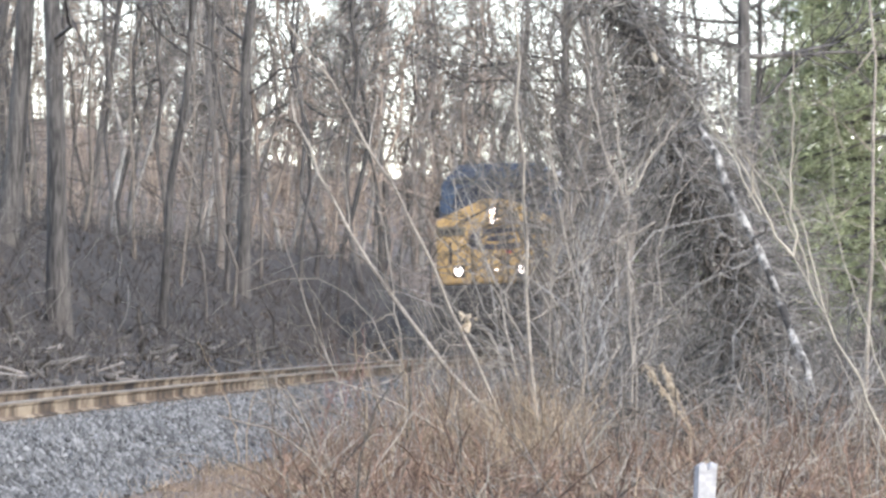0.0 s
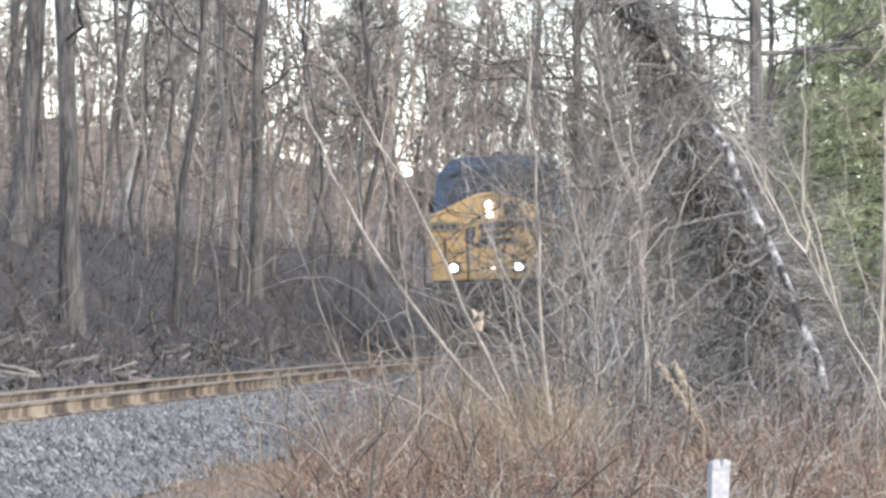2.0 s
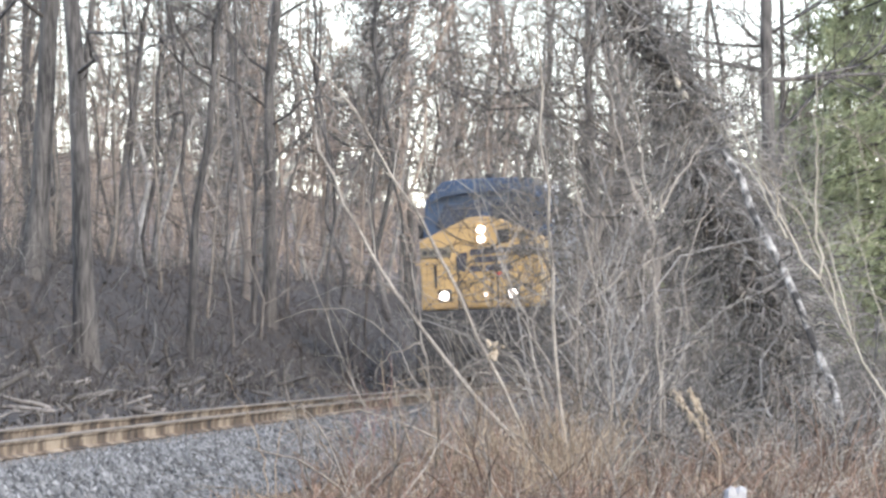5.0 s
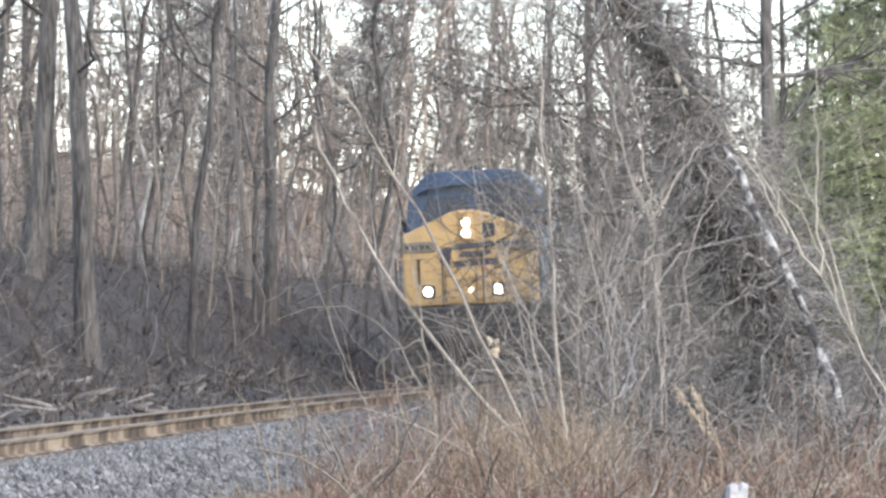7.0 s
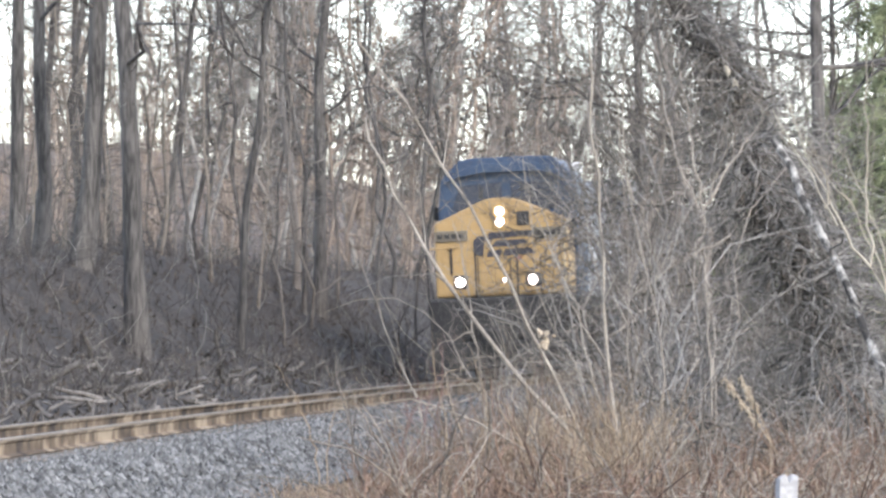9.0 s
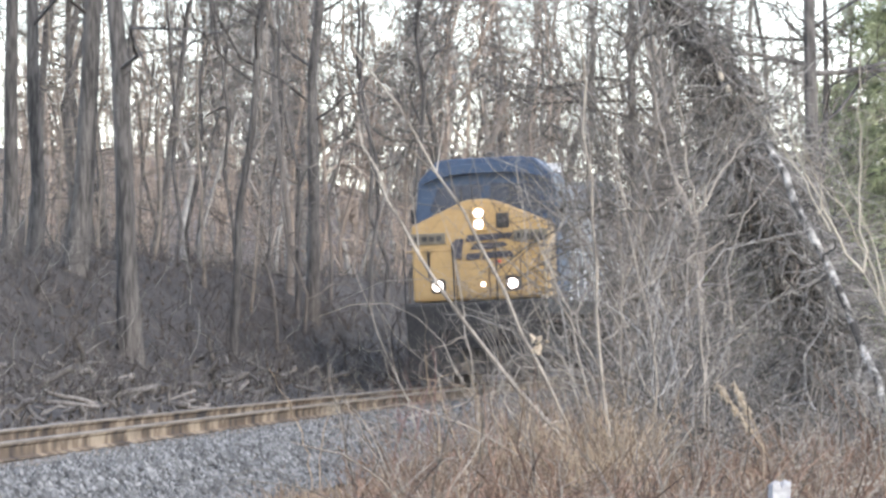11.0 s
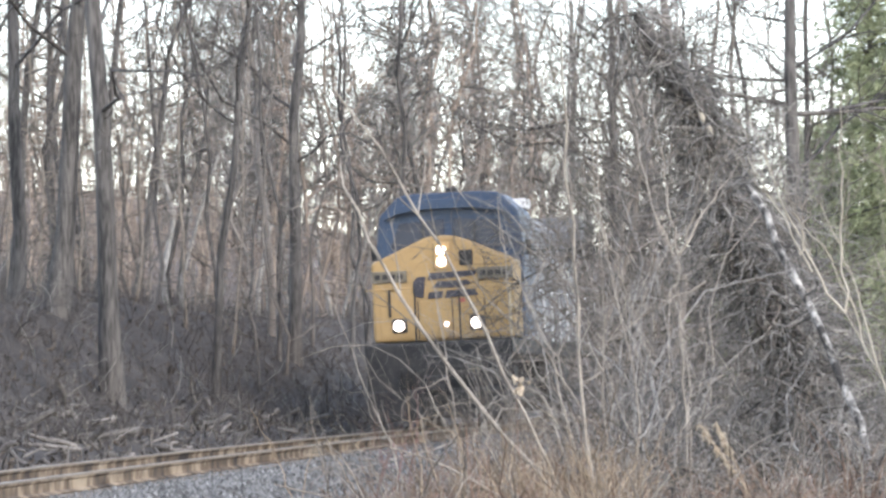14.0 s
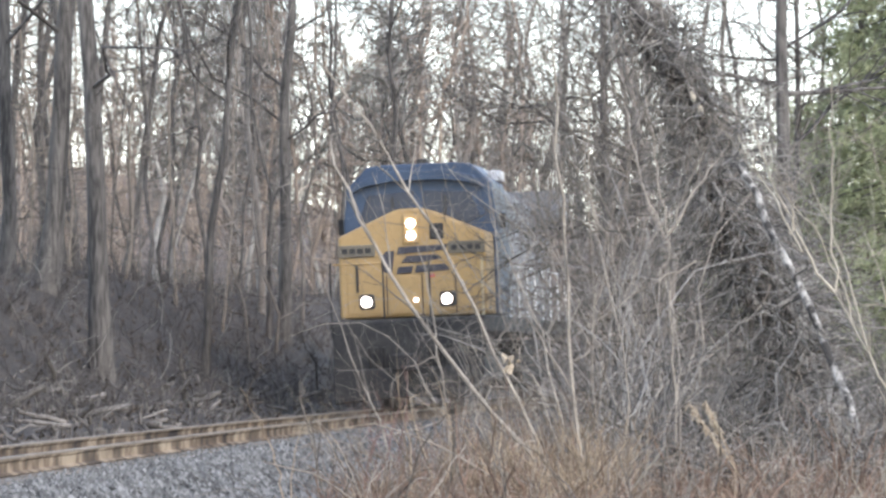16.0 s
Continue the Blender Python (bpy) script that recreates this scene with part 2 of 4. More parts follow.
sheet("ground", spaced((-1500, -200, 100), (-200, -30, 10), (-30, -14, 1.0), (-14, 16, 0.35), (16, 40, 2), (40, 200, 16), (200, 1500, 100)),
      spaced((-300, -20, 20), (-20, 30, 2.5), (30, 140, 0.9), (140, 400, 6), (400, 3000, 130)), ground_z, LITTER,
      label="leaf-littered woodland ground with a bank beside the track", category="ground", kind="structure")


def bed_point(u, y):
    a = math.atan(track_slope(y))
    return track_x(y) + u * math.cos(a), y - u * math.sin(a)


def bed_z(u):
    return (-0.265 + CANT * u) * (1 - step(1.6, 2.9, abs(u))) - 0.66 * step(1.6, 2.9, abs(u))


def ballast_bed():
    us = np.linspace(-2.95, 2.95, 27)
    ys = np.arange(20, 175, 0.6)
    v = []
    for y in ys:
        for u in us:
            x, yy = bed_point(u, y)
            v.append((x, yy, bed_z(u) + 0.035 + 0.02 * noise.noise((x * 3, yy * 3, 1))))
    w = len(us)
    f = [(j * w + i, j * w + i + 1, (j + 1) * w + i + 1, (j + 1) * w + i) for j in range(len(ys) - 1) for i in range(w - 1)]
    me = bpy.data.meshes.new("ballast_bed")
    me.from_pydata(v, [], f)
    tagged(link_mesh("ballast_bed", me, BALLAST), "blue-grey crushed stone bed under the railway track", "ballast", kind="structure")


def stones():
    """Loose crushed stone on the shoulder."""
    g = np.random.default_rng(3)
    block = np.array([(1, 0, 0), (-1, 0, 0), (0, 1, 0), (0, -1, 0), (0, 0, 1), (0, 0, -1)]) * 1.25
    tri = np.array([(0, 2, 4), (2, 1, 4), (1, 3, 4), (3, 0, 4), (2, 0, 5), (1, 2, 5), (3, 1, 5), (0, 3, 5)])
    n = 34000
    ys = 36 + 70 * g.random(n) ** 1.4
    us = np.where(g.random(n) < 0.85, g.uniform(0.95, 3.1, n), g.uniform(-1.6, 0.6, n))
    c = np.empty((n, 3))
    for i in range(n):
        x, y = bed_point(us[i], ys[i])
        c[i] = (x, y, bed_z(us[i]) + 0.045)
    size = g.uniform(0.015, 0.044, (n, 1, 1)) * g.uniform(0.6, 1.3, (n, 1, 3))
    v = block[None] * size * g.uniform(0.7, 1.25, (n, 6, 1)) + g.normal(0, 0.006, (n, 6, 3))
    a = g.uniform(0, 6.28, n)
    ca, sa = np.cos(a)[:, None], np.sin(a)[:, None]
    v = np.stack([v[..., 0] * ca - v[..., 1] * sa, v[..., 0] * sa + v[..., 1] * ca, v[..., 2]], -1) + c[:, None]
    f = (tri[None] + (np.arange(n) * 6)[:, None, None]).reshape(-1, 3)
    me = bpy.data.meshes.new("ballast_stones")
    me.from_pydata(v.reshape(-1, 3).tolist(), [], f.tolist())
    tagged(link_mesh("ballast_stones", me, STONE), "loose blue-grey crushed ballast stones beside the rails", "gravel", kind="stuff")


def track():
    t = tagged(new("railway_track"), "rusty railway track with weathered wooden ties", "railway track", kind="structure")
    prof = [(-0.07, 0), (0.07, 0), (0.07, 0.012), (0.012, 0.03), (0.012, 0.125), (0.036, 0.14), (0.036, 0.17), (0.028, 0.178), (-0.028, 0.178), (-0.036, 0.17), (-0.036, 0.14), (-0.012, 0.125), (-0.012, 0.03), (-0.07, 0.012)]
    for side in (-0.755, 0.755):
        ys = np.arange(18, 176, 1.0)
        v, f = [], []
        k = len(prof)
        for y in ys:
            for px, pz in prof:
                x, yy = bed_point(side + px, y)
                v.append((x, yy, pz - 0.178 + CANT * side))
        for j in range(len(ys) - 1):
            for i in range(k):
                q = (i + 1) % k
                f.append((j * k + i, j * k + q, (j + 1) * k + q, (j + 1) * k + i))
        me = bpy.data.meshes.new("rail")
        me.from_pydata(v, [], f)
        rail = link_mesh("rail", me, RUST, t)
        v, f = [], []
        for y in ys:
            for px, pz in ((-0.037, 0.155), (-0.037, 0.172), (-0.028, 0.181), (0.028, 0.181), (0.037, 0.172), (0.037, 0.155)):
                x, yy = bed_point(side + px, y)
                v.append((x, yy, pz - 0.178 + CANT * side))
        f = [(j * 6 + i, j * 6 + i + 1, (j + 1) * 6 + i + 1, (j + 1) * 6 + i) for j in range(len(ys) - 1) for i in range(5)]
        me = bpy.data.meshes.new("rail_head")
        me.from_pydata(v, [], f)
        link_mesh("rail_head", me, RAILHEAD, rail, "worn tan running surface")
    bm = box(bmesh.new(), -1.3, 1.3, -0.11, 0.11, -0.17, 0, bevel=0.012)
    tie = part("tie", bm, TIE, t)
    y, first = 20.0, True
    while y < 172:
        ob = tie if first else new("tie", tie.data)
        first = False
        ob.parent = t
        x, yy = bed_point(0, y)
        ob.matrix_world = pose(x + rng.uniform(-0.04, 0.04), yy, -0.186, 0, -1.5, -math.degrees(math.atan(track_slope(y))) + rng.uniform(-1, 1))
        y += 0.53


# extra sheet over the bank, coloured dark to stand in for shade
def shaded_bank_litter():
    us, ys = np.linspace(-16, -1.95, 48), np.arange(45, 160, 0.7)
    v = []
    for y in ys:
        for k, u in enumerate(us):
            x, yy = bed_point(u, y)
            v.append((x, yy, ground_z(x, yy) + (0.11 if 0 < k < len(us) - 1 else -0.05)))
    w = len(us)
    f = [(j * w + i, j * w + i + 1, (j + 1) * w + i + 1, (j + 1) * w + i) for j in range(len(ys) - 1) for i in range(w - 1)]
    me = bpy.data.meshes.new("shaded_bank_litter")
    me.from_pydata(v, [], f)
    tagged(link_mesh("shaded_bank_litter", me, SHADED_LITTER), "damp dark leaf litter lying on the bank", "ground", kind="structure")


shaded_bank_litter()
ballast_bed()
stones()
track()


# ---- the train ----
def locomotive():
    L = empty_thing("locomotive", "yellow-nosed diesel locomotive with blue cab and lit lamps on the track", "locomotive")
    FACE = pose(0, 0, 0, 90, 0, 0)

    # nose
    prof = [(-1.45, 1.78), (-1.45, 3.38), (-0.36, 3.86), (-0.2, 3.9), (0.2, 3.9), (0.36, 3.86), (1.45, 3.38), (1.45, 1.78)]
    nose = part("nose", prism(prof, 0.0, 1.75, bevel=0.05), YELLOW, L, "yellow painted nose with a pitched top")
    part("nose_door", boxes((-0.48, 0.14, -0.02, 0.03, 1.84, 2.58), bevel=0.012), YELLOW, nose)
    for x0, x1, z0, z1 in ((-1.3, -0.56, 1.86, 2.86), (0.22, 0.8, 1.86, 2.56), (0.88, 1.36, 1.86, 2.86)):
        part("panel", boxes((x0, x1, -0.015, 0.02, z0, z1), bevel=0.01), YELLOW, nose)
    for x in (-0.52, 0.18, 0.84):
        part("seam", boxes((x - 0.01, x + 0.01, -0.008, 0.02, 1.8, 2.6)), BLACK, nose)
    part("grab_bar", boxes((-1.12, -1.07, -0.06, -0.02, 2.28, 2.84), (-1.18, -0.95, -0.05, -0.02, 2.82, 2.87), bevel=0.01), BLACK, nose)
    part("lamp_housing", boxes((-0.17, 0.17, -0.05, 0.03, 3.2, 3.78), bevel=0.04), YELLOW, nose)
    for z in (3.37, 3.6):
        part("headlight", disc(bmesh.new(), 0.095, 0.04, Matrix.Translation((0, -0.07, z)) @ FACE), LAMP, nose, "lit round headlight")
    part("nose_window", boxes((0.36, 0.64, -0.035, 0.035, 3.27, 3.59), bevel=0.033), BLACK, nose, "dark square window")
    for x in (-1.08, 1.08):
        board = part("number_board", boxes((x - 0.36, x + 0.36, -0.05, 0.02, 2.98, 3.22), bevel=0.015), BOARD, nose, "grimy board with plain dark bars")
        part("bars", boxes(*[(x - 0.3 + i * 0.155, x - 0.19 + i * 0.155, -0.062, -0.045, 3.05, 3.15) for i in range(4)]), BLACK, board)
    # emblem in plain dark shapes
    for shape in (
            [(-0.62, 2.76), (-0.6, 2.98), (-0.5, 3.08), (-0.34, 3.08), (-0.4, 2.64), (-0.54, 2.66)],
            [(-0.3, 3.0), (-0.26, 3.15), (0.72, 3.17), (0.66, 3.06), (0.2, 3.03)],
            [(-0.22, 2.84), (-0.1, 2.97), (0.5, 2.98), (0.6, 2.9), (0.2, 2.83)],
            [(-0.32, 2.62), (-0.28, 2.76), (0.02, 2.77), (-0.02, 2.63)],
            [(0.04, 2.63), (0.08, 2.78), (0.64, 2.79), (0.74, 2.66)]):
        part("emblem_shape", prism(shape, -0.03, -0.005, bevel=0.008), EMBLEM, nose, "dark blue emblem shape")
    part("red_mark", boxes((0.3, 0.44, -0.03, -0.01, 2.53, 2.6), bevel=0.006), REDPAINT, nose, "small red mark")
    part("step_light", disc(bmesh.new(), 0.045, 0.04, Matrix.Translation((0.05, -0.03, 2.1)) @ FACE), LAMP, nose, "small lit lamp")

    # cab
    cprof = [(-1.5, 1.78), (-1.53, 3.7), (-1.45, 4.38), (-1.04, 4.8), (-0.7, 4.84), (0.7, 4.84), (1.06, 4.8), (1.45, 4.42), (1.53, 3.7), (1.5, 1.78)]
    cab = part("cab", prism(cprof, 1.7, 4.4, bevel=0.04), BLUE, L, "dark blue cab")
    for s in (-1, 1):
        pane = [(s * 0.1, 3.86), (s * 0.1, 4.3), (s * 1.02, 4.24), (s * 1.22, 3.74), (s * 0.9, 3.6)]
        part("windshield", prism(pane[::s], 1.665, 1.72, bevel=0.01), GLASS, cab, "dark windshield pane")
        part("side_window", boxes((s * 1.48 - 0.03, s * 1.48 + 0.03, 2.3, 3.3, 3.15, 3.75), bevel=0.01), GLASS, cab)
        part("mirror", boxes((s * 1.62 - 0.06, s * 1.62 + 0.06, 2.0, 2.06, 3.5, 3.8), bevel=0.015), BLACK, cab)
    part("visor", prism([(-1.32, 4.3), (-1.1, 4.56), (-0.55, 4.7), (0.55, 4.7), (1.1, 4.56), (1.32, 4.3), (1.05, 4.42), (0.5, 4.5), (-0.5, 4.5), (-1.05, 4.42)], 1.5, 1.75, bevel=0.01), BLUE, cab)
    for x in (-0.53, 0.53):
        part("wiper", boxes((x - 0.015, x + 0.015, 1.63, 1.66, 3.8, 4.2)), BLACK, cab)
    # added white box that imitates the sun's glint on the roof edge
    part("roof_glint", boxes((1.0, 1.46, 3.7, 4.6, 4.5, 4.72), bevel=0.03), WHITE, cab, "pale unit at the roof's edge")
    part("horn", boxes((-0.1, 0.1, 2.4, 2.9, 4.83, 4.97), bevel=0.03), BLACK, cab)

    # hood and what stands on it
    hood = part("hood", prism([(-0.95, 1.78), (-0.95, 4.3), (-0.7, 4.6), (0.7, 4.6), (0.95, 4.3), (0.95, 1.78)], 4.4, 21.0, bevel=0.04), GREY, L, "grey painted engine hood")
    for i in range(12):
        for s in (-1, 1):
            part("hood_door", boxes((s * 0.95 - 0.02, s * 0.95 + 0.02, 6.4 + i * 0.9, 7.2 + i * 0.9, 2.0, 3.9), bevel=0.012), GREY, hood)
    part("blower_housing", prism([(-1.4, 2.0), (-1.4, 4.3), (-1.15, 4.6), (1.15, 4.6), (1.4, 4.3), (1.4, 2.0)], 4.4, 6.1, bevel=0.04), GREY, hood, "grey blower housing behind the cab")
    part("radiator_wing", prism([(-0.95, 3.7), (-1.5, 4.15), (-1.5, 4.75), (1.5, 4.75), (1.5, 4.15), (0.95, 3.7)], 17.2, 20.8, bevel=0.03), GREY, hood, "flared grey radiator housing")
    part("exhaust_stack", boxes((-0.4, 0.4, 10.5, 11.3, 4.58, 4.8), bevel=0.03), BLACK, hood)

    # frame, walkways, pilot
    frame_part = part("underframe", boxes((-1.5, 1.5, -1.3, 21.4, 1.42, 1.74), bevel=0.03), BLACK, L, "grimy black underframe")
    part("pilot", boxes((-1.45, 1.45, -1.42, -1.3, 0.75, 1.7), bevel=0.03), BLACK, frame_part)
    part("snow_plough", prism([(-1.42, 0.12), (-1.42, 0.78), (1.42, 0.78), (1.42, 0.12), (0.25, 0.2), (-0.25, 0.2)], -1.7, -1.4, bevel=0.03), BLACK, frame_part, "black snow plough blade")
    part("coupler", boxes((-0.16, 0.16, -2.0, -1.4, 0.74, 1.02), (-0.24, 0.2, -2.1, -1.85, 0.72, 1.05), bevel=0.04), BLACK, frame_part, "grimy knuckle coupler")
    for s in (-1, 1):
        for i in range(4):
            part("step", boxes((s * 1.28 - 0.2, s * 1.28 + 0.2, -1.28, -0.85, 0.45 + i * 0.31, 0.49 + i * 0.31)), BLACK, frame_part)
        d = part("ditch_lamp_box", boxes((s * 0.785 - 0.15, s * 0.785 + 0.15, -1.24, -1.0, 1.93, 2.23), bevel=0.05), BLACK, frame_part)
        part("ditch_light", disc(bmesh.new(), 0.108, 0.04, Matrix.Translation((s * 0.785, -1.26, 2.08)) @ FACE), LAMP, d, "lit round ditch light")
        for x in (0.45, 1.48):
            part("handrail_post", disc(bmesh.new(), 0.02, 1.15, Matrix.Translation((s * x, -1.2, 2.28)), 8), STRAW_PAINT if s * x > 1 else BLACK, frame_part)
        part("front_rail", disc(bmesh.new(), 0.018, 0.95, Matrix.Translation((s * 0.95, -1.2, 2.82)) @ pose(0, 0, 0, 0, 90, 0), 8), YELLOW, frame_part)
        part("side_rail", disc(bmesh.new(), 0.02, 16.0, Matrix.Translation((s * 1.44, 13.0, 2.82)) @ FACE, 8), WHITE, frame_part)
        for i in range(9):
            part("rail_post", disc(bmesh.new(), 0.02, 1.1, Matrix.Translation((s * 1.44, 5.0 + i * 2, 2.28)), 8), WHITE, frame_part)
        for i in range(3):
            part("air_hose", disc(bmesh.new(), 0.03, 0.6, Matrix.Translation((s * (0.45 + 0.14 * i), -1.5, 0.9)) @ pose(0, 0, 0, 14, 0, 0), 8), BLACK, frame_part)
    part("fuel_tank", prism([(-1.4, 0.45), (-1.45, 1.3), (1.45, 1.3), (1.4, 0.45), (1.1, 0.25), (-1.1, 0.25)], 7.6, 12.8, bevel=0.05), BLACK, L)
    wheelsets = []
    for y0 in (1.6, 14.2):
        truck = part("truck", boxes((-1.25, -1.02, y0 - 0.7, y0 + 4.5, 0.5, 0.95), (1.02, 1.25, y0 - 0.7, y0 + 4.5, 0.5, 0.95), (-1.1, 1.1, y0 + 1.5, y0 + 2.3, 0.7, 1.2), bevel=0.04), BLACK, L)
        for i in range(3):
            bm = bmesh.new()
            disc(bm, 0.09, 1.9, pose(0, 0, 0, 0, 90, 0), 10)
            for s in (-1, 1):
                disc(bm, 0.53, 0.13, pose(s * 0.76, 0, 0, 0, 90, 0), 24)
                disc(bm, 0.56, 0.03, pose(s * 0.69, 0, 0, 0, 90, 0), 24)
                for k in range(4):
                    box(bm, s * 0.84 - 0.02, s * 0.84 + 0.02, -0.4, 0.4, -0.03, 0.03, m=pose(0, 0, 0, k * 45, 0, 0))
            w = part("wheelset", bm, STEEL, L, "steel wheels on one axle")
            wheelsets.append((w, y0 + 0.0 + i * 1.9))
            w.location = (0, y0 + i * 1.9, 0.53)
    return L, wheelsets


LOCO, WHEELS = locomotive()


# ---- trees ----
def tree(x, y, lean, height, r, seed, limbs=15, kids=(6, 4), mat=BARK, label="", bend=0.12, low=0.25, fork=False, reach=0.26, group="bare woodland trees", thin=0.6, wob=0.5):
    g = random.Random(seed)
    z = ground_z(x, y) - 0.15
    T = empty_thing("tree", label or "bare grey-brown deciduous tree standing on the wooded bank", "tree", pose(x, y, z), group)
    st, cr = Sticks(), Sticks()
    n = 12
    pts = []
    ox = oy = 0.0
    for i in range(n):
        f = i / (n - 1)
        ox += g.gauss(0, bend) * height / n * 0.25
        oy += g.gauss(0, bend) * height / n * 0.25
        pts.append(Vector((lean * height * f + ox, oy, height * f)))
    rad = [r * (1.35 if i == 0 else 1) * (1 - 0.8 * i / (n - 1)) for i in range(n)]
    st.add([tuple(p) for p in pts], rad, 9)
    if fork:
        i = int(n * 0.35)
        q = [pts[i] + Vector((0.28 * r * k, 0.1 * k, 0)) + (pts[min(n - 1, i + k)] - pts[i]) + Vector((fork * 0.16 * k, 0, 0)) for k in range(6)]
        st.add([tuple(p) for p in q], [rad[i] * 0.7 * (1 - 0.1 * k) for k in range(6)], 7)
    for j in range(limbs):
        f = low + (0.97 - low) * (j + g.random()) / limbs
        i = min(n - 2, int(f * (n - 1)))
        q = pts[i].lerp(pts[i + 1], f * (n - 1) - i)
        a = g.uniform(0, 6.283)
        d = (math.cos(a), math.sin(a), g.uniform(0.25, 1.0))
        limb(cr, q, d, height * reach * (1.25 - 0.7 * f) * g.uniform(0.6, 1.3), min(r, 0.15) * (1 - 0.8 * f) * 0.42, 2, g, up=0.10, wob=wob, kids=kids, n=6, thin=thin)
    for j in range(20):
        f = g.uniform(0.04, 0.6)
        i = min(n - 2, int(f * (n - 1)))
        q = pts[i].lerp(pts[i + 1], f * (n - 1) - i)
        a = g.uniform(0, 6.283)
        limb(cr, q, (math.cos(a), math.sin(a), g.uniform(-0.3, 0.8)), g.uniform(0.5, 1.6), 0.014, 1, g, up=0.02, wob=0.7, kids=(4,), n=5, thin=0.8)
    st.part("trunk", mat, T)
    cr.part("crown", mat, T, "bare branches and twigs")
    return T


# bearing in thousandths, distance, lean, height, radius of each trunk left of and behind the train
for i, (b, d, lean, h, r, kw) in enumerate((
        (-91, 97, 0.01, 19, 0.15, {}), (-85.6, 99, -0.01, 19, 0.15, {}), (-78.6, 97, 0.085, 20, 0.21, {}), (-67.4, 90.5, -0.025, 20, 0.2, {}),
        (-82, 112, 0.03, 18, 0.1, {}), (-74, 110, -0.02, 18, 0.09, {}), (-88.5, 108, 0.02, 18, 0.1, {}), (-80.5, 104, -0.03, 18, 0.07, {}), (-72.3, 104, 0.02, 18, 0.08, {}), (-71, 116, -0.01, 18, 0.09, {"limbs": 8}),
        (-64.5, 112, 0.2, 16, 0.075, {"bend": 0.5, "limbs": 9}), (-58.6, 116, 0.0, 14, 0.055, {"limbs": 8, "kids": (4, 3)}),
        (-53, 119, 0.06, 13, 0.045, {"limbs": 7, "kids": (4, 3)}), (-48.2, 118, -0.075, 14, 0.055, {"limbs": 8, "kids": (4, 3)}), (-46.6, 102, 0.07, 18, 0.088, {"bend": 0.3, "limbs": 9, "kids": (5, 3)}), (-40.5, 124, 0.03, 14, 0.04, {"limbs": 9}),
        (-36.2, 123, 0.02, 17, 0.09, {"mat": BARK_MID}), (-30.8, 121, 0.03, 17, 0.17, {}), (-33.8, 119, -0.05, 13, 0.06, {"limbs": 9}),
        (-20.2, 134, -0.01, 16, 0.06, {}), (-15.5, 140, -0.12, 15, 0.07, {}), (-8.6, 146, 0.01, 18, 0.09, {}),
        (0, 165, 0.0, 18, 0.11, {}), (9, 190, -0.06, 19, 0.12, {}), (17, 212, 0.08, 20, 0.13, {}), (24, 235, 0.0, 20, 0.15, {}))):
    tree(bearing(b, d), d, lean, h, r, 100 + i, **({"bend": 0.15 if r > 0.14 else 0.55} | kw))
for i, (b, d, lean, h, r) in enumerate(((-88, 101, 0.02, 9, 0.035), (-81, 103, -0.03, 10, 0.04), (-79, 101, 0.03, 8, 0.03), (-73.5, 103, 0.01, 10, 0.035), (-67, 104, -0.02, 9, 0.035), (-62, 108, 0.05, 9, 0.035), (-51, 110, -0.04, 9, 0.04), (-43, 113, 0.05, 9, 0.035))):
    tree(bearing(b, d), d, lean, h, r, 150 + i, limbs=12, kids=(5, 3), bend=0.3, low=0.15, mat=SAPLING, thin=0.8, wob=0.9, label="thin pale bare sapling among the larger trunks", group="pale saplings")
# right of the track
SIDE_TREE = tree(bearing(67.6, 82), 82, -0.01, 15, 0.155, 200, label="bare grey tree with a long low side branch", limbs=14, group="")
tree(bearing(49.5, 88), 88, -0.02, 15, 0.13, 201, bend=0.4)
tree(bearing(65, 92), 92, -0.05, 15, 0.06, 202, bend=0.4)
tree(bearing(70.5, 84), 84, 0.0, 14, 0.07, 205, bend=0.3)
tree(bearing(91.8, 62), 62, 0.01, 9, 0.032, 203, mat=TWIG, bend=0.2, limbs=9, kids=(4, 3), label="slender pale bare sapling in front of the pines", group="")
tree(bearing(36, 92), 92, -0.05, 14, 0.11, 204)


# crooked trees beside the track
for i, (b, d, lean, h, r) in enumerate(((27, 82, 0.05, 9.0, 0.09), (31, 90, -0.08, 9.5, 0.08), (34, 86, 0.06, 9.0, 0.07), (40, 84, -0.04, 9.5, 0.08), (45, 78, -0.08, 9.0, 0.09), (55, 84, -0.05, 9.5, 0.09), (50, 92, 0.05, 10, 0.09), (75, 96, -0.05, 9.5, 0.08), (69, 94, 0.05, 10, 0.08), (81, 98, 0.0, 10, 0.08), (38, 94, 0.04, 10, 0.09))):
    tree(bearing(b, d), d, lean, h, r, 230 + i, limbs=24, kids=(5, 4), bend=0.9, low=0.12, reach=0.46, thin=0.8, wob=1.2, mat=BARK_MID, label="small crooked bare tree beside the track", group="crooked trees beside the track")

for i, (b, d, lean, h, r) in enumerate(((31, 101, -0.03, 10, 0.06), (34, 98, 0.05, 10, 0.06), (37, 103, -0.04, 10.5, 0.07), (42, 98, 0.05, 10, 0.06), (47, 104, -0.05, 10.5, 0.07))):
    tree(bearing(b, d), d, lean, h, r, 280 + i, limbs=26, kids=(6, 4), bend=0.9, low=0.2, reach=0.42, thin=0.85, wob=1.6, mat=TWIG_GREY, label="grey bare tree with a dense net of curling twigs", group="crooked trees beside the track")


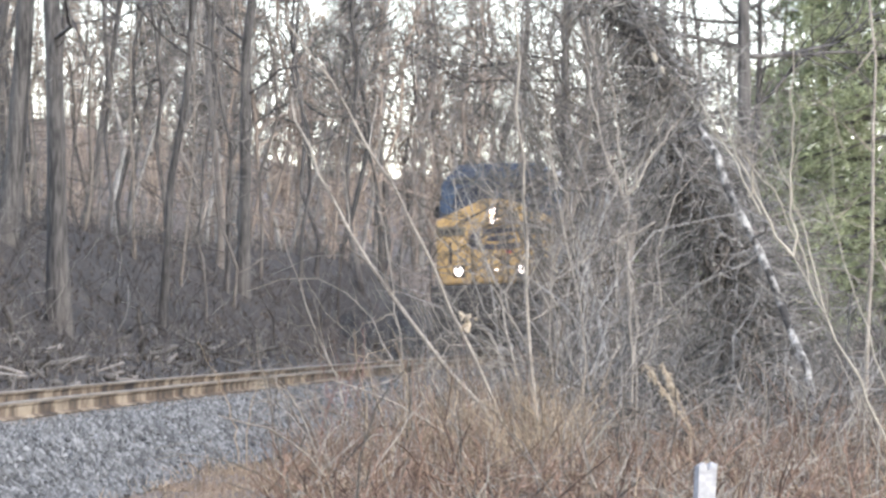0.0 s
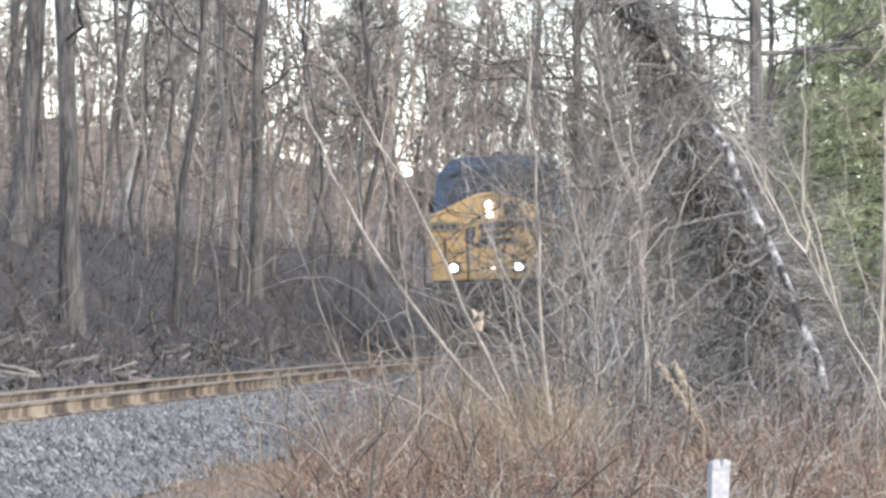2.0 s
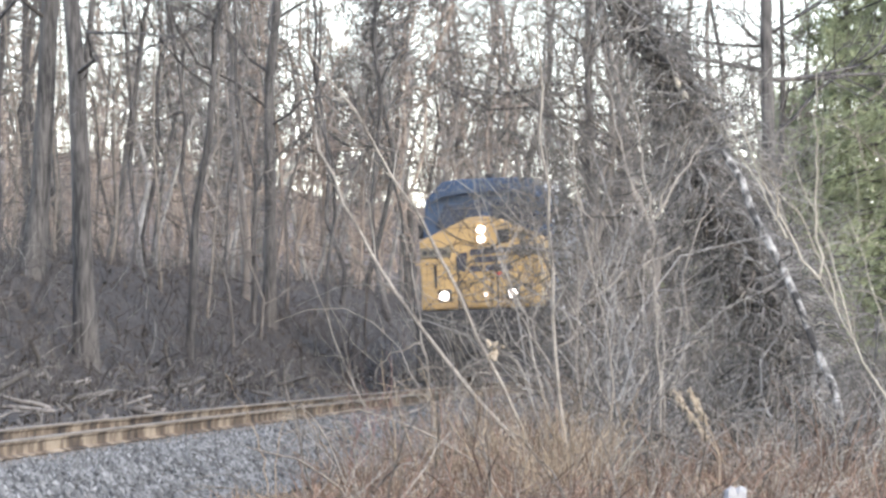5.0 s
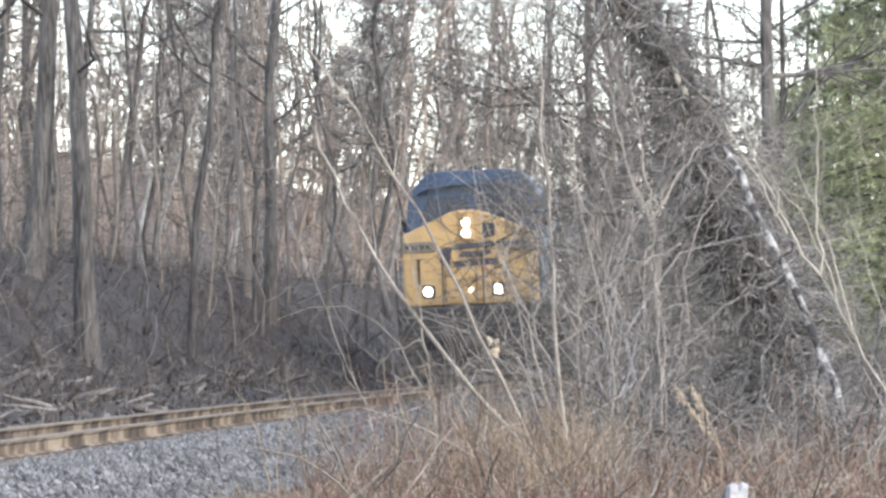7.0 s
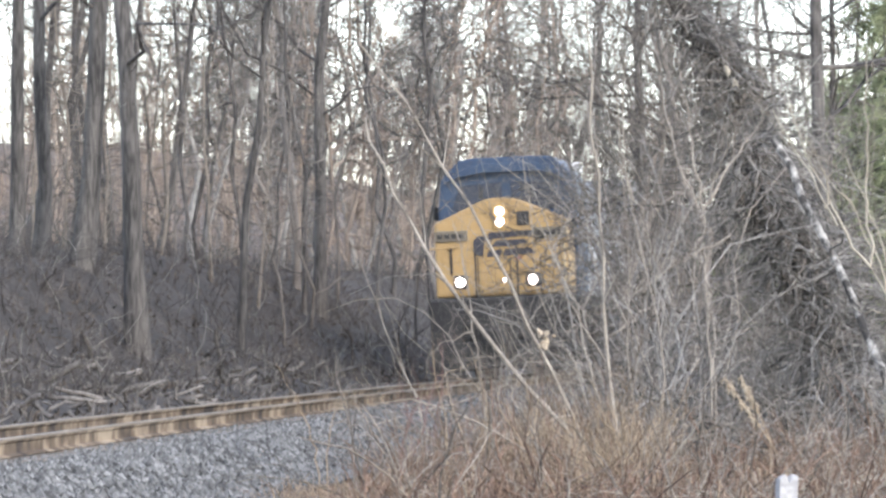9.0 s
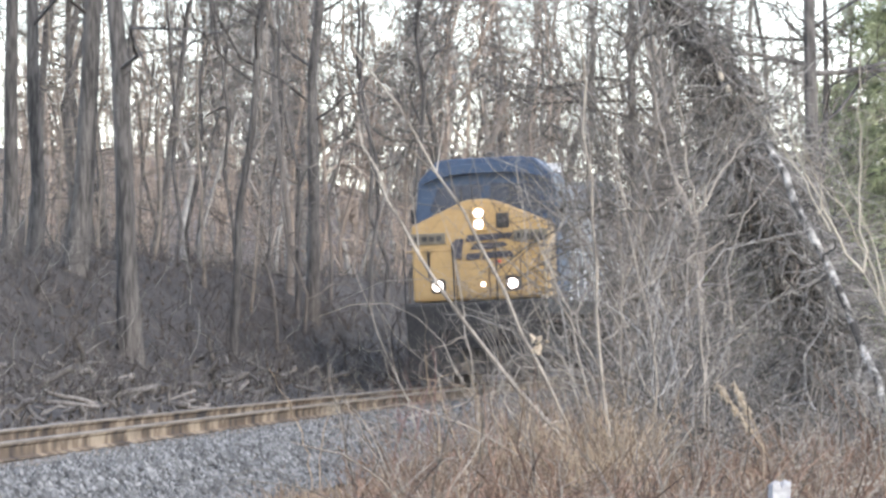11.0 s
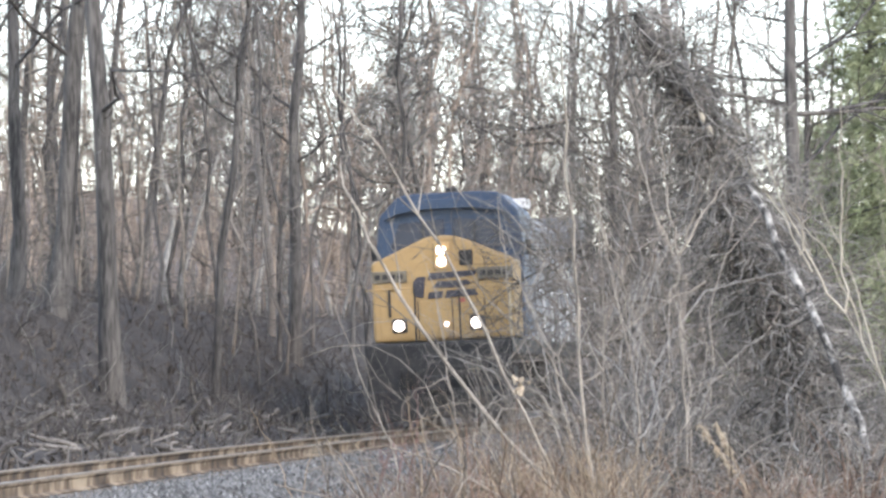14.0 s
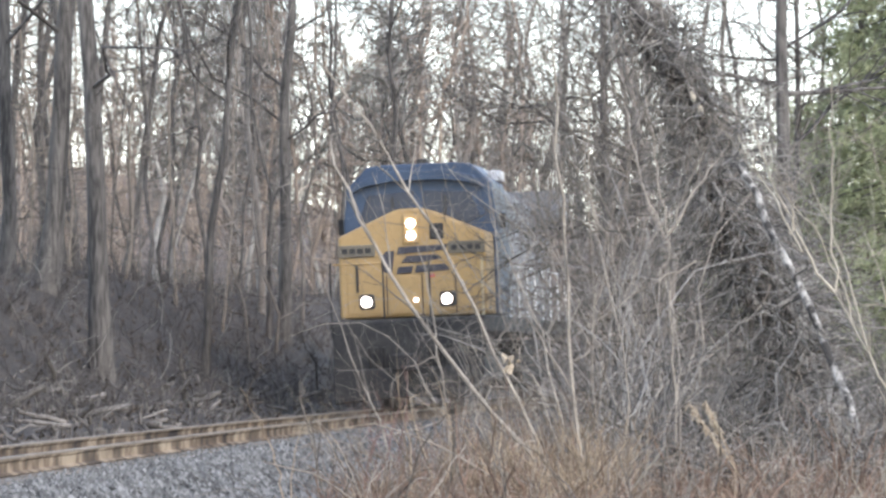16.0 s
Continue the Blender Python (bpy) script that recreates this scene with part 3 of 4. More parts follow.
for i, (b, d, lean, h, r) in enumerate(((3, 172, 0.05, 13, 0.13), (8, 176, -0.06, 14, 0.14), (13, 180, 0.05, 14, 0.14), (18, 186, -0.05, 15, 0.15), (22, 204, 0.05, 16, 0.15), (10, 196, 0.04, 15, 0.14), (-4, 166, -0.05, 13, 0.12), (16, 208, -0.06, 16, 0.16))):
    tree(bearing(b, d), d, lean, h, r, 260 + i, limbs=20, kids=(6, 4), bend=0.7, low=0.2, reach=0.36, thin=0.85, wob=1.1, mat=TWIG_GREY if i % 2 else BARK_MID, label="crooked bare tree far along the track", group="crooked trees along the track")


def woods(name, count, near, far, tall, thick, limbs, kids, seed, mat, label, low=0.1, wide=125, n=4, wob=0.8, stout=0.0):
    """Trees past counting, each with a bent trunk and crooked twigs."""
    g = random.Random(seed)
    st = Sticks()
    for i in range(count):
        d = near + (far - near) * g.random() ** 1.2
        x = bearing(g.uniform(-wide, wide), d)
        if -4.5 < x - track_x(d) < 4:
            continue
        z, h, r = ground_z(x, d) - 0.2, g.uniform(*tall), g.uniform(*thick)
        top = Vector((x + g.gauss(0, 0.09) * h, d + g.gauss(0, 0.8), z + h))
        base = Vector((x, d, z))
        k = 8
        pts, off = [], 0.0
        for q in range(k):
            off += g.gauss(0, 0.026) * h
            pts.append(base.lerp(top, q / (k - 1)) + Vector((off, 0, 0)))
        st.add([tuple(p) for p in pts], [r * (1 - 0.88 * q / (k - 1)) for q in range(k)], 5)
        for j in range(limbs):
            f = (low + (0.97 - low) * (j + g.random()) / limbs) * (k - 1)
            q = min(k - 2, int(f))
            a = g.uniform(0, 6.283)
            limb(st, pts[q].lerp(pts[q + 1], f - q), (math.cos(a), math.sin(a), g.uniform(0.2, 1.3)), h * 0.23 * g.uniform(0.4, 1.3), r * 0.32 * (1.1 - f / k) + (0.013 if near < 150 else 0.02) + stout, len(kids), g, kids=kids or (0,), n=n, wob=wob, up=0.12, thin=0.7)
    tagged(st.part(name, mat), label, "woods", kind="stuff")


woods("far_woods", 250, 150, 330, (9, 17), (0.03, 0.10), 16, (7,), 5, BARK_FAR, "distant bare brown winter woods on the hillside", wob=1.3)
woods("tangled_crowns", 72, 150, 235, (11, 17), (0.06, 0.12), 18, (7, 4), 9, TWIG_GREY, "grey bare trees with tangled crooked crowns along the track", 0.3, 62, 7, 2.0, 0.012)
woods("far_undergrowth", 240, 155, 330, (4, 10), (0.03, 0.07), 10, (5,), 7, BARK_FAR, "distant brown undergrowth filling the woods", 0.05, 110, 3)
woods("understorey", 80, 104, 160, (5, 11), (0.03, 0.065), 10, (6, 3), 6, BARK_MID, "crooked bare saplings crowding between the larger trees", 0.08, 95, 5)


# ---- shrubs and brush between the viewer and the track ----
def shrub(x, y, stems, height, seed, mat=TWIG, spread=0.35, r=0.022, lean=(0, 0), label="tall leafless shrub with pale arching stems", kids=(7, 4), wob=0.2):
    g = random.Random(seed)
    T = empty_thing("shrub", label, "shrub", pose(x, y, ground_z(x, y) - 0.05), "leafless shrubs beside the track")
    for i in range(stems):
        st = Sticks()
        a = g.uniform(0, 6.283)
        s = spread * g.random() ** 0.7
        d = (math.cos(a) * s + lean[0], math.sin(a) * s * 0.6 + lean[1], 1)
        p = (math.cos(a) * 0.25 * g.random(), math.sin(a) * 0.25 * g.random(), 0)
        limb(st, p, d, height * g.uniform(0.6, 1.1), r * g.uniform(0.6, 1.2), 2, g, up=0.03, wob=wob, kids=kids, n=9, spread=1.15, tip=0.25, sides=5, frm=0.2, ratio=0.4)
        st.part("stem", mat, T)
    return T


for i, (b, d, n, h, spread, lean) in enumerate((
        (20, 58, 1, 5.0, 0.45, (-0.25, 0)), (30, 60, 4, 5.6, 0.4, (0, 0)), (4, 66, 1, 5.8, 0.45, (-0.1, 0)), (37, 62, 6, 6.0, 0.5, (0.0, 0)),
        (27, 68, 3, 6.4, 0.4, (0, 0)), (44, 64, 7, 5.8, 0.5, (-0.1, 0)), (32, 72, 7, 6.8, 0.5, (0, 0)), (12, 74, 1, 5.5, 0.45, (-0.1, 0)),
        (55, 66, 9, 5.2, 0.55, (-0.15, 0)), (24, 76, 2, 7.0, 0.45, (0, 0)), (48, 74, 9, 7.0, 0.5, (0, 0)), (64, 68, 7, 5.0, 0.55, (-0.2, 0)),
        (40, 80, 9, 8.0, 0.5, (0, 0)), (30, 84, 9, 8.5, 0.5, (0, 0)), (52, 82, 9, 8.0, 0.5, (-0.1, 0)))):
    shrub(bearing(b, d), d, n, h, 300 + i, TWIG if i % 2 == 0 else TWIG_GREY, spread, r=0.015, lean=lean, kids=(9, 5), wob=1.25)
for i, (b, d, n, h, lean) in enumerate(((26, 55, 2, 4.6, (-0.3, 0)), (32, 53, 2, 5.2, (-0.12, 0)))):
    shrub(bearing(b, d), d, n, h, 350 + i, TWIG, 0.3, r=0.013, lean=lean, kids=(6, 4), wob=0.5, label="slender leafless shrub with pale stems")
for i, (b, d, n, h) in enumerate(((-14, 60, 2, 1.5), (-6, 63, 2, 1.7), (4, 60, 3, 1.8), (12, 63, 4, 2.1), (-1, 58, 2, 1.3))):
    shrub(bearing(b, d), d, n, h * 1.3, 380 + i, TWIG, 0.7, r=0.010, lean=(-0.4, 0), kids=(6, 4), wob=0.6, label="low spreading leafless shrub beside the ballast")


def arching(name, label, rows, seed, mat, twigs=6, category="shrub"):
    """A clump of stems, each from its foot by way of a bow to its tip: bearings and rises, distance, thickness in mm."""
    g = random.Random(seed)
    foot = sight(rows[0][0], rows[0][1], rows[0][6])
    foot.z = ground_z(foot.x, foot.y)
    T = empty_thing(name, label, category, Matrix.Translation(foot), "leafless shrubs beside the track")
    for b0, e0, b1, e1, b2, e2, d, r in rows:
        st = Sticks()
        p0, p1, p2 = sight(b0, e0, d) - foot, sight(b1, e1, d) - foot, sight(b2, e2, d + g.uniform(-1, 1)) - foot
        n = 12
        pts = [p0 * (1 - f) ** 2 + p1 * 2 * f * (1 - f) + p2 * f * f + Vector((g.gauss(0, 0.02), 0, g.gauss(0, 0.012))) * (1 if 0 < f < 1 else 0) for f in [i / (n - 1) for i in range(n)]]
        if e0 < -8:
            pts.insert(0, Vector((pts[0].x * 0.8, pts[0].y, -0.1)))
        m = len(pts)
        st.add([tuple(p) for p in pts], [r / 1000.0 * (1.1 - 0.75 * i / m) for i in range(m)], 6)
        for j in range(twigs if r > 8.5 else 2):
            i = g.randrange(m // 3, m - 1)
            dr = (pts[i + 1] - pts[i]).normalized() + Vector((g.gauss(0, 0.5), g.gauss(0, 0.4), g.uniform(0, 0.5)))
            limb(st, pts[i], dr, g.uniform(0.4, 1.2), r / 1000.0 * 0.45, 1, g, up=0.05, wob=0.25, kids=(4,), n=6, spread=0.6)
        st.part("stem", mat, T)
    return T


arching("shrub", "pale leafless shrub with long bowed stems", (
        (24.1, -26.6, -16.1, 17.0, -21.6, 42.6, 52, 25),
        (22.4, -26.1, 1.6, 27.1, -22.8, 57.6, 53, 21),
        (28.0, -26.3, 24.1, 14.7, 22.4, 69.4, 50, 22),
        (-8.0, -26.6, -16.1, -0.9, -27.2, 23.7, 55, 8.4),
        (1.8, -25.4, 0.7, -0.9, -4.4, 21.4, 54, 11),
        (-0.7, 0.0, -9.4, -0.9, -10.5, -9.8, 53, 8),
        (26.3, -7.6, 19.6, 4.7, 8.5, 18.1, 51, 9),
        (26.3, -0.9, 31.9, 2.5, 36.4, 6.4, 51, 8),
    ), 500, TWIG, 6)
arching("sapling_clump", "cream-barked leafless saplings leaning over together", (
        (102.0, -33.0, 90.0, -10.0, 77.9, 12.4, 48, 17),
        (77.9, 12.4, 69.5, 22.0, 62.0, 46.5, 48, 14),
        (71.5, 20.5, 66.0, 31.0, 59.0, 43.5, 48.3, 11),
        (77.9, 12.4, 77.0, 35.0, 77.8, 56.0, 48, 12),
        (82.0, 4.6, 78.5, 20.0, 68.5, 32.0, 48.5, 11),
        (84.5, 0.5, 80.0, 24.0, 71.0, 36.0, 49, 10),
        (69.0, 24.0, 69.5, 32.0, 74.5, 36.5, 48, 13),
        (103.0, -30.0, 90.0, 4.0, 84.0, 24.0, 48, 9),
        (79.9, 3.6, 76.6, 2.5, 72.1, 5.2, 48, 8),
    ), 501, TWIG_CREAM, 4, "sapling")
arching("shrub", "grey leafless shrub forking into a fan of stems", (
        (46.4, -14.3, 45.6, 4.6, 45.2, 24.2, 58, 14),
        (45.2, 24.0, 50.5, 33.0, 57.0, 41.5, 58, 13),
        (45.3, 24.4, 49.0, 34.0, 54.0, 43.5, 58, 10),
        (44.9, 24.2, 42.4, 37.0, 40.5, 54.9, 58, 12),
        (44.0, 24.2, 39.0, 34.8, 36.4, 50.3, 58, 11),
        (50.6, 18.8, 40.8, 14.8, 26.4, 3.7, 57, 11),
        (47.2, -14.3, 47.8, 1.3, 45.0, 14.7, 56, 9),
        (28.5, 33.0, 33.0, 24.0, 37.0, 12.0, 57, 10),
    ), 502, TWIG, 8)


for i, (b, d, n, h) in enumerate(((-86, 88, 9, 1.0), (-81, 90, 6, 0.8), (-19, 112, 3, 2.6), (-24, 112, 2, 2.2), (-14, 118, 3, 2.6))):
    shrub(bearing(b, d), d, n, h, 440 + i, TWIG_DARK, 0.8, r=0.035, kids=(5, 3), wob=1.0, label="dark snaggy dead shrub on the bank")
for i, (b, d, n, h) in enumerate(((-9, 55, 3, 1.5), (3, 53, 4, 1.6), (20, 49, 5, 1.5))):
    shrub(bearing(b, d), d, n, h, 420 + i, TWIG_RED, 0.6, r=0.010, lean=(-0.2, 0), kids=(6, 3), wob=0.5, label="red-stemmed leafless shrub at the edge of the brush")
for i, (b, d, n, h) in enumerate(((-15, 57, 3, 1.5), (-8, 59, 3, 1.6))):
    shrub(bearing(b, d), d, n, h, 460 + i, CANE_RED, 0.5, r=0.011, lean=(0.1, 0), kids=(7, 4), wob=0.6, label="small shrub with dull crimson twigs beside the ballast")
arching("dead_reed", "pale bent dead reeds beside the ballast", (
        (-31.1, -27.7, -33.9, -14.3, -39.5, -5.9, 50, 7),
        (-29.5, -27.7, -29.5, -6.5, -20.0, -17.1, 50, 6),
        (-16.1, -29.9, -20.5, -18.7, -25.0, -12.1, 51, 6),
    ), 503, STRAW, 1, "reed")
arching("dead_reed", "pale dead reeds bent down over the brush", (
        (71.0, -39.4, 77.7, -27.7, 89.9, -39.4, 40, 7),
        (65.4, -39.4, 67.1, -30.5, 73.2, -28.8, 41, 6),
    ), 504, DEADLEAF, 1, "reed")


def leaning_tree(b0, b1, e1, d, r0, r1, seed, mat, label, twigs, droop, bow=0.0, peel=()):
    """A trunk that has come down into the thicket, with its hanging branches."""
    g = random.Random(seed)
    x0 = bearing(b0, d)
    foot = Vector((x0, d, ground_z(x0, d) - 0.1))
    T = empty_thing("leaning_tree", label, "tree", Matrix.Translation(foot))
    st, cr = Sticks(), Sticks()
    top = sight(b1, e1, d + 2) - foot
    n = 12
    pts = []
    for i in range(n):
        f = i / (n - 1)
        pts.append(top * f + Vector((bow * math.sin(math.pi * f) + g.gauss(0, r0 * 0.25 + 0.025), 0, 0)))
    st.add([tuple(p) for p in pts], [r0 + (r1 - r0) * i / (n - 1) for i in range(n)], 9)
    st.part("trunk", mat, T)
    for f0, f1 in peel:
        bare = Sticks()
        walk_up = [top * (f0 + (f1 - f0) * k / 3) + Vector((bow * math.sin(math.pi * f0) + g.gauss(0, 0.01), -r0 * 2.2, 0)) for k in range(4)]
        bare.add([tuple(p) for p in walk_up], [0.02, 0.045, 0.04, 0.015], 7)
        bare.part("bare_wood", TWIG_CREAM, T, "pale stripe of bare wood")
    for j in range(twigs):
        f = g.uniform(0.12, 1.0) * (n - 1)
        i = min(n - 2, int(f))
        q = pts[i].lerp(pts[i + 1], f - i)
        a = g.uniform(0, 6.283)
        dr = (math.cos(a), math.sin(a), g.uniform(-0.6, 0.7))
        limb(cr, q, dr, g.uniform(0.4, 1.8), r1 * 0.2 + 0.006, 2, g, up=droop, wob=0.4, kids=(6, 5), n=6, spread=0.8)
    if twigs > 20:
        vn, hang = Sticks(), Sticks()
        for j in range(1500):
            f = g.uniform(0.05, 1.0) * (n - 1)
            i = min(n - 2, int(f))
            q = pts[i].lerp(pts[i + 1], f - i) + Vector((g.gauss(0, r0 * 1.7), g.gauss(0, r0 * 1.2), g.gauss(0, r0 * 1.2)))
            limb(hang if j % 3 else vn, q, (g.gauss(0.3, 0.5), g.gauss(0, 0.4), g.gauss(-0.7, 0.5)), g.uniform(0.25, 1.6 if j % 3 else 0.9), 0.017 if j % 3 else 0.014, 0, g, up=-0.15, wob=0.7, n=5)
        vn.part("vine", BARK_MID, T, "dark shaggy dead vines on the trunk")
        hang.part("vine", TWIG_GREY, T, "grey hanging dead vines")
    if twigs:
        cr.part("tangle", TWIG_GREY, T, "tangled grey hanging branches")
    return T


leaning_tree(80, 38, 72, 67, 0.12, 0.075, 601, BARK, "dark dead tree leaning across the thicket", 110, -0.22, 0.3, ((0.735, 0.765), (0.77, 0.79)))
leaning_tree(77, 52, 38, 64, 0.10, 0.06, 602, BARK, "grey dead trunk leaning in tangled branches", 110, -0.28, 0.2)
leaning_tree(87, 59.4, 37.6, 62.5, 0.055, 0.046, 603, BIRCH, "broken pale-barked snag leaning, its top snapped", 8, -0.2, 0.1)


def side_branch():
    g = random.Random(77)
    x, y = bearing(67.5, 82), 82
    st = Sticks()
    z = EYE_Z + 53.5 * 82 / 1000 - (ground_z(x, y) - 0.15)
    limb(st, (0, 0, z), (-1, -0.1, 0.16), 1.7, 0.055, 2, g, up=-0.03, wob=0.12, kids=(7, 4), n=7, sides=6)
    limb(st, (0, 0, z - 0.15), (1, -0.1, -0.05), 2.2, 0.05, 2, g, up=-0.02, wob=0.12, kids=(7, 4), n=7, sides=6)
    limb(st, (0, 0, z + 0.4), (-1, 0.1, 0.05), 1.4, 0.03, 2, g, up=0.0, wob=0.12, kids=(7, 4), n=7, sides=5)
    st.part("low_branch", BARK, SIDE_TREE)


side_branch()


def evergreen(x, y, height, reach, seed, low=1.2):
    """A soft-needled pine: whorls of boughs that carry sprays of needles."""
    g = random.Random(seed)
    T = empty_thing("pine_tree", "soft green pine with bright outer sprays among bare trees", "tree", pose(x, y, ground_z(x, y) - 0.1), "evergreens")
    tr, bo, nd = Sticks(), Sticks(), Sticks()
    tr.add([(0.05 * math.sin(i), 0, height * i / 7) for i in range(8)], [0.16 * (1 - 0.9 * i / 7) for i in range(8)], 8)
    z = low
    while z < height - 0.3:
        for k in range(6):
            a = g.uniform(0, 6.283)
            ln = reach * (1 - z / height) ** 0.7 * g.uniform(0.6, 1.15) + 0.2
            dr = Vector((math.cos(a), math.sin(a), g.uniform(-0.1, 0.25)))
            pts = [Vector((0, 0, z)) + dr * ln * f + Vector((0, 0, -0.25 * ln * f * f + g.gauss(0, 0.03))) for f in (0, 0.33, 0.66, 1)]
            bo.add([tuple(p) for p in pts], [0.03, 0.022, 0.014, 0.005], 4)
            for s in range(int(44 * ln / reach) + 8):
                f = g.uniform(0.25, 1.0) * 3
                i = min(2, int(f))
                q = pts[i].lerp(pts[i + 1], f - i) + Vector((g.gauss(0, 0.22), g.gauss(0, 0.22), g.gauss(0, 0.16)))
                for h in range(6):
                    v = Vector((g.gauss(0, 1), g.gauss(0, 1), g.gauss(0.3, 0.8))).normalized() * g.uniform(0.1, 0.2)
                    nd.add([tuple(q), tuple(q + v)], [0.014, 0.004], 3)
        z += 0.36
    tr.part("trunk", BARK, T)
    bo.part("bough_whorl", BARK, T)
    nd.part("needles", NEEDLE, T, "soft green needle sprays")


evergreen(bearing(84, 92), 92, 11.0, 2.0, 31, 2.6)
evergreen(bearing(57, 118), 118, 6.6, 2.1, 33, 1.0)
evergreen(bearing(73, 124), 124, 8.0, 2.2, 34, 1.2)
evergreen(bearing(97, 88), 88, 12.0, 2.9, 32, 1.6)


def brush(name, count, seed, where, h0, h1, r, mat, label, category, lean=0.35, kids=0, n=5, droop=0.0, wob=0.3, lift=0.0):
    g = random.Random(seed)
    st = Sticks()
    for i in range(count):
        x, y = where(g)
        z = ground_z(x, y) - 0.03 + lift
        a = g.uniform(0, 6.283)
        s = lean * g.random() ** 1.3
        patch = 0.65 + 0.8 * max(0, noise.noise((x * 0.9, y * 0.35, seed)))
        limb(st, (x, y, z), (math.cos(a) * s, math.sin(a) * s, 1), g.uniform(h0, h1) * patch * g.uniform(0.7, 1.2), r * g.uniform(0.5, 1.5), 1 if kids else 0, g, up=droop, wob=wob, kids=(kids,), n=n, spread=0.8, frm=0.3)
    return tagged(st.part(name, mat), label, category, kind="stuff")


def near_patch(g):
    d = g.uniform(36, 78)
    x = bearing(g.uniform(-24, 108), d)
    edge = track_x(d) + 3.7 + 1.2 * abs(noise.noise((d * 0.4, 0, 2)))
    return (edge + g.expovariate(0.9) if x < edge else x, d)


def verge_patch(g):
    d = g.uniform(34, 75)
    return bed_point(3.0 + g.expovariate(0.55), d)


def cane_patch(g):
    d = g.uniform(46, 53)
    return (bearing(g.choice((g.gauss(29, 5), g.gauss(8, 6), g.gauss(29, 5))), d), d)


def orange_patch(g):
    d = g.gauss(46, 3.0)
    return (bearing(g.gauss(-30, 8), d), d)


def foot_patch(g):
    return bed_point(-(2.3 + 2.6 * g.random() ** 1.5), g.uniform(66, 112))


def bank_patch(g):
    return bed_point(-(3.0 + 12.0 * g.random()), 68 + 97 * g.random() ** 1.5)


def litter_patch(g):
    return bed_point(-(2.6 + 9.0 * g.random() ** 1.3), 64 + 70 * g.random() ** 1.2)


def back_patch(g):
    d = g.uniform(78, 92)
    return (bearing(g.uniform(36, 100), d), d)


def right_patch(g):
    d = g.uniform(56, 84)
    return (bearing(g.uniform(31, 100), d), d)


brush("red_brown_brush", 2400, 41, near_patch, 0.4, 1.25, 0.0115, TWIG_RED, "red-brown tangle of leafless canes and briars", "brush", lean=1.1, kids=3, droop=-0.08, wob=0.45, n=4)
brush("tan_canes", 450, 44, near_patch, 0.6, 1.7, 0.009, TWIG, "tan dead canes standing above the brush", "brush", lean=0.9, kids=4, wob=0.5)
brush("dead_grass", 3400, 42, near_patch, 0.25, 0.8, 0.0075, STRAW, "straw-coloured dead grass among the brush", "grass", lean=1.0, droop=-0.15, n=3)
brush("grass_verge", 8000, 46, verge_patch, 0.06, 0.3, 0.006, STRAW, "flattened straw-coloured grass along the ballast foot", "grass", lean=1.3, droop=-0.2, n=3)
brush("straw_canes", 280, 53, cane_patch, 0.7, 1.7, 0.012, STRAW, "clump of straw-coloured upright dead canes", "brush", lean=0.45, kids=3, wob=0.35, n=5)
brush("briars", 280, 47, near_patch, 1.2, 2.4, 0.011, TWIG, "long arching dead briar canes over the brush", "brush", lean=1.4, kids=4, droop=-0.35, n=8, wob=0.35)
brush("pale_twigs", 170, 62, near_patch, 0.5, 1.5, 0.013, TWIG_CREAM, "pale crooked dead twigs standing out of the brush", "brush", lean=1.3, kids=3, wob=0.8, n=6)
brush("orange_grass", 1300, 48, orange_patch, 0.08, 0.28, 0.006, ORANGE, "rusty orange patch of flattened dead grass", "grass", lean=1.4, droop=-0.2, n=4)
brush("pale_bank_stems", 700, 52, bank_patch, 0.5, 1.8, 0.012, TWIG_GREY, "grey stems standing in the bank thicket", "brush", lean=0.8, kids=3, wob=0.5, n=5, lift=0.1)
brush("dead_sticks", 900, 49, foot_patch, 0.15, 0.6, 0.028, LOGWOOD, "litter of broken dead sticks at the bank's foot", "sticks", lean=5.0, kids=0, n=4, wob=0.2, lift=0.12)
# bank thicket, its shade carried by the dark twig colour
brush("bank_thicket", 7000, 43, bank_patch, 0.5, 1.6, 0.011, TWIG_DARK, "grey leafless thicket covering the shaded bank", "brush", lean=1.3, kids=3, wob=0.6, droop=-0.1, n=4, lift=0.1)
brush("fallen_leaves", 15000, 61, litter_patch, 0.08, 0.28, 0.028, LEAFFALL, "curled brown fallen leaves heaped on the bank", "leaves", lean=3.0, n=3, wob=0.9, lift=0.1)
brush("grey_tangle", 800, 45, right_patch, 1.2, 3.6, 0.018, TWIG_GREY, "dense grey tangle of vines and dead branches", "brush", lean=1.2, kids=6, wob=0.75, droop=-0.3, n=7)
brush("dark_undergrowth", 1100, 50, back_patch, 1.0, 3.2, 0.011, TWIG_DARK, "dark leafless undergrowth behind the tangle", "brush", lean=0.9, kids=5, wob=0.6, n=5)


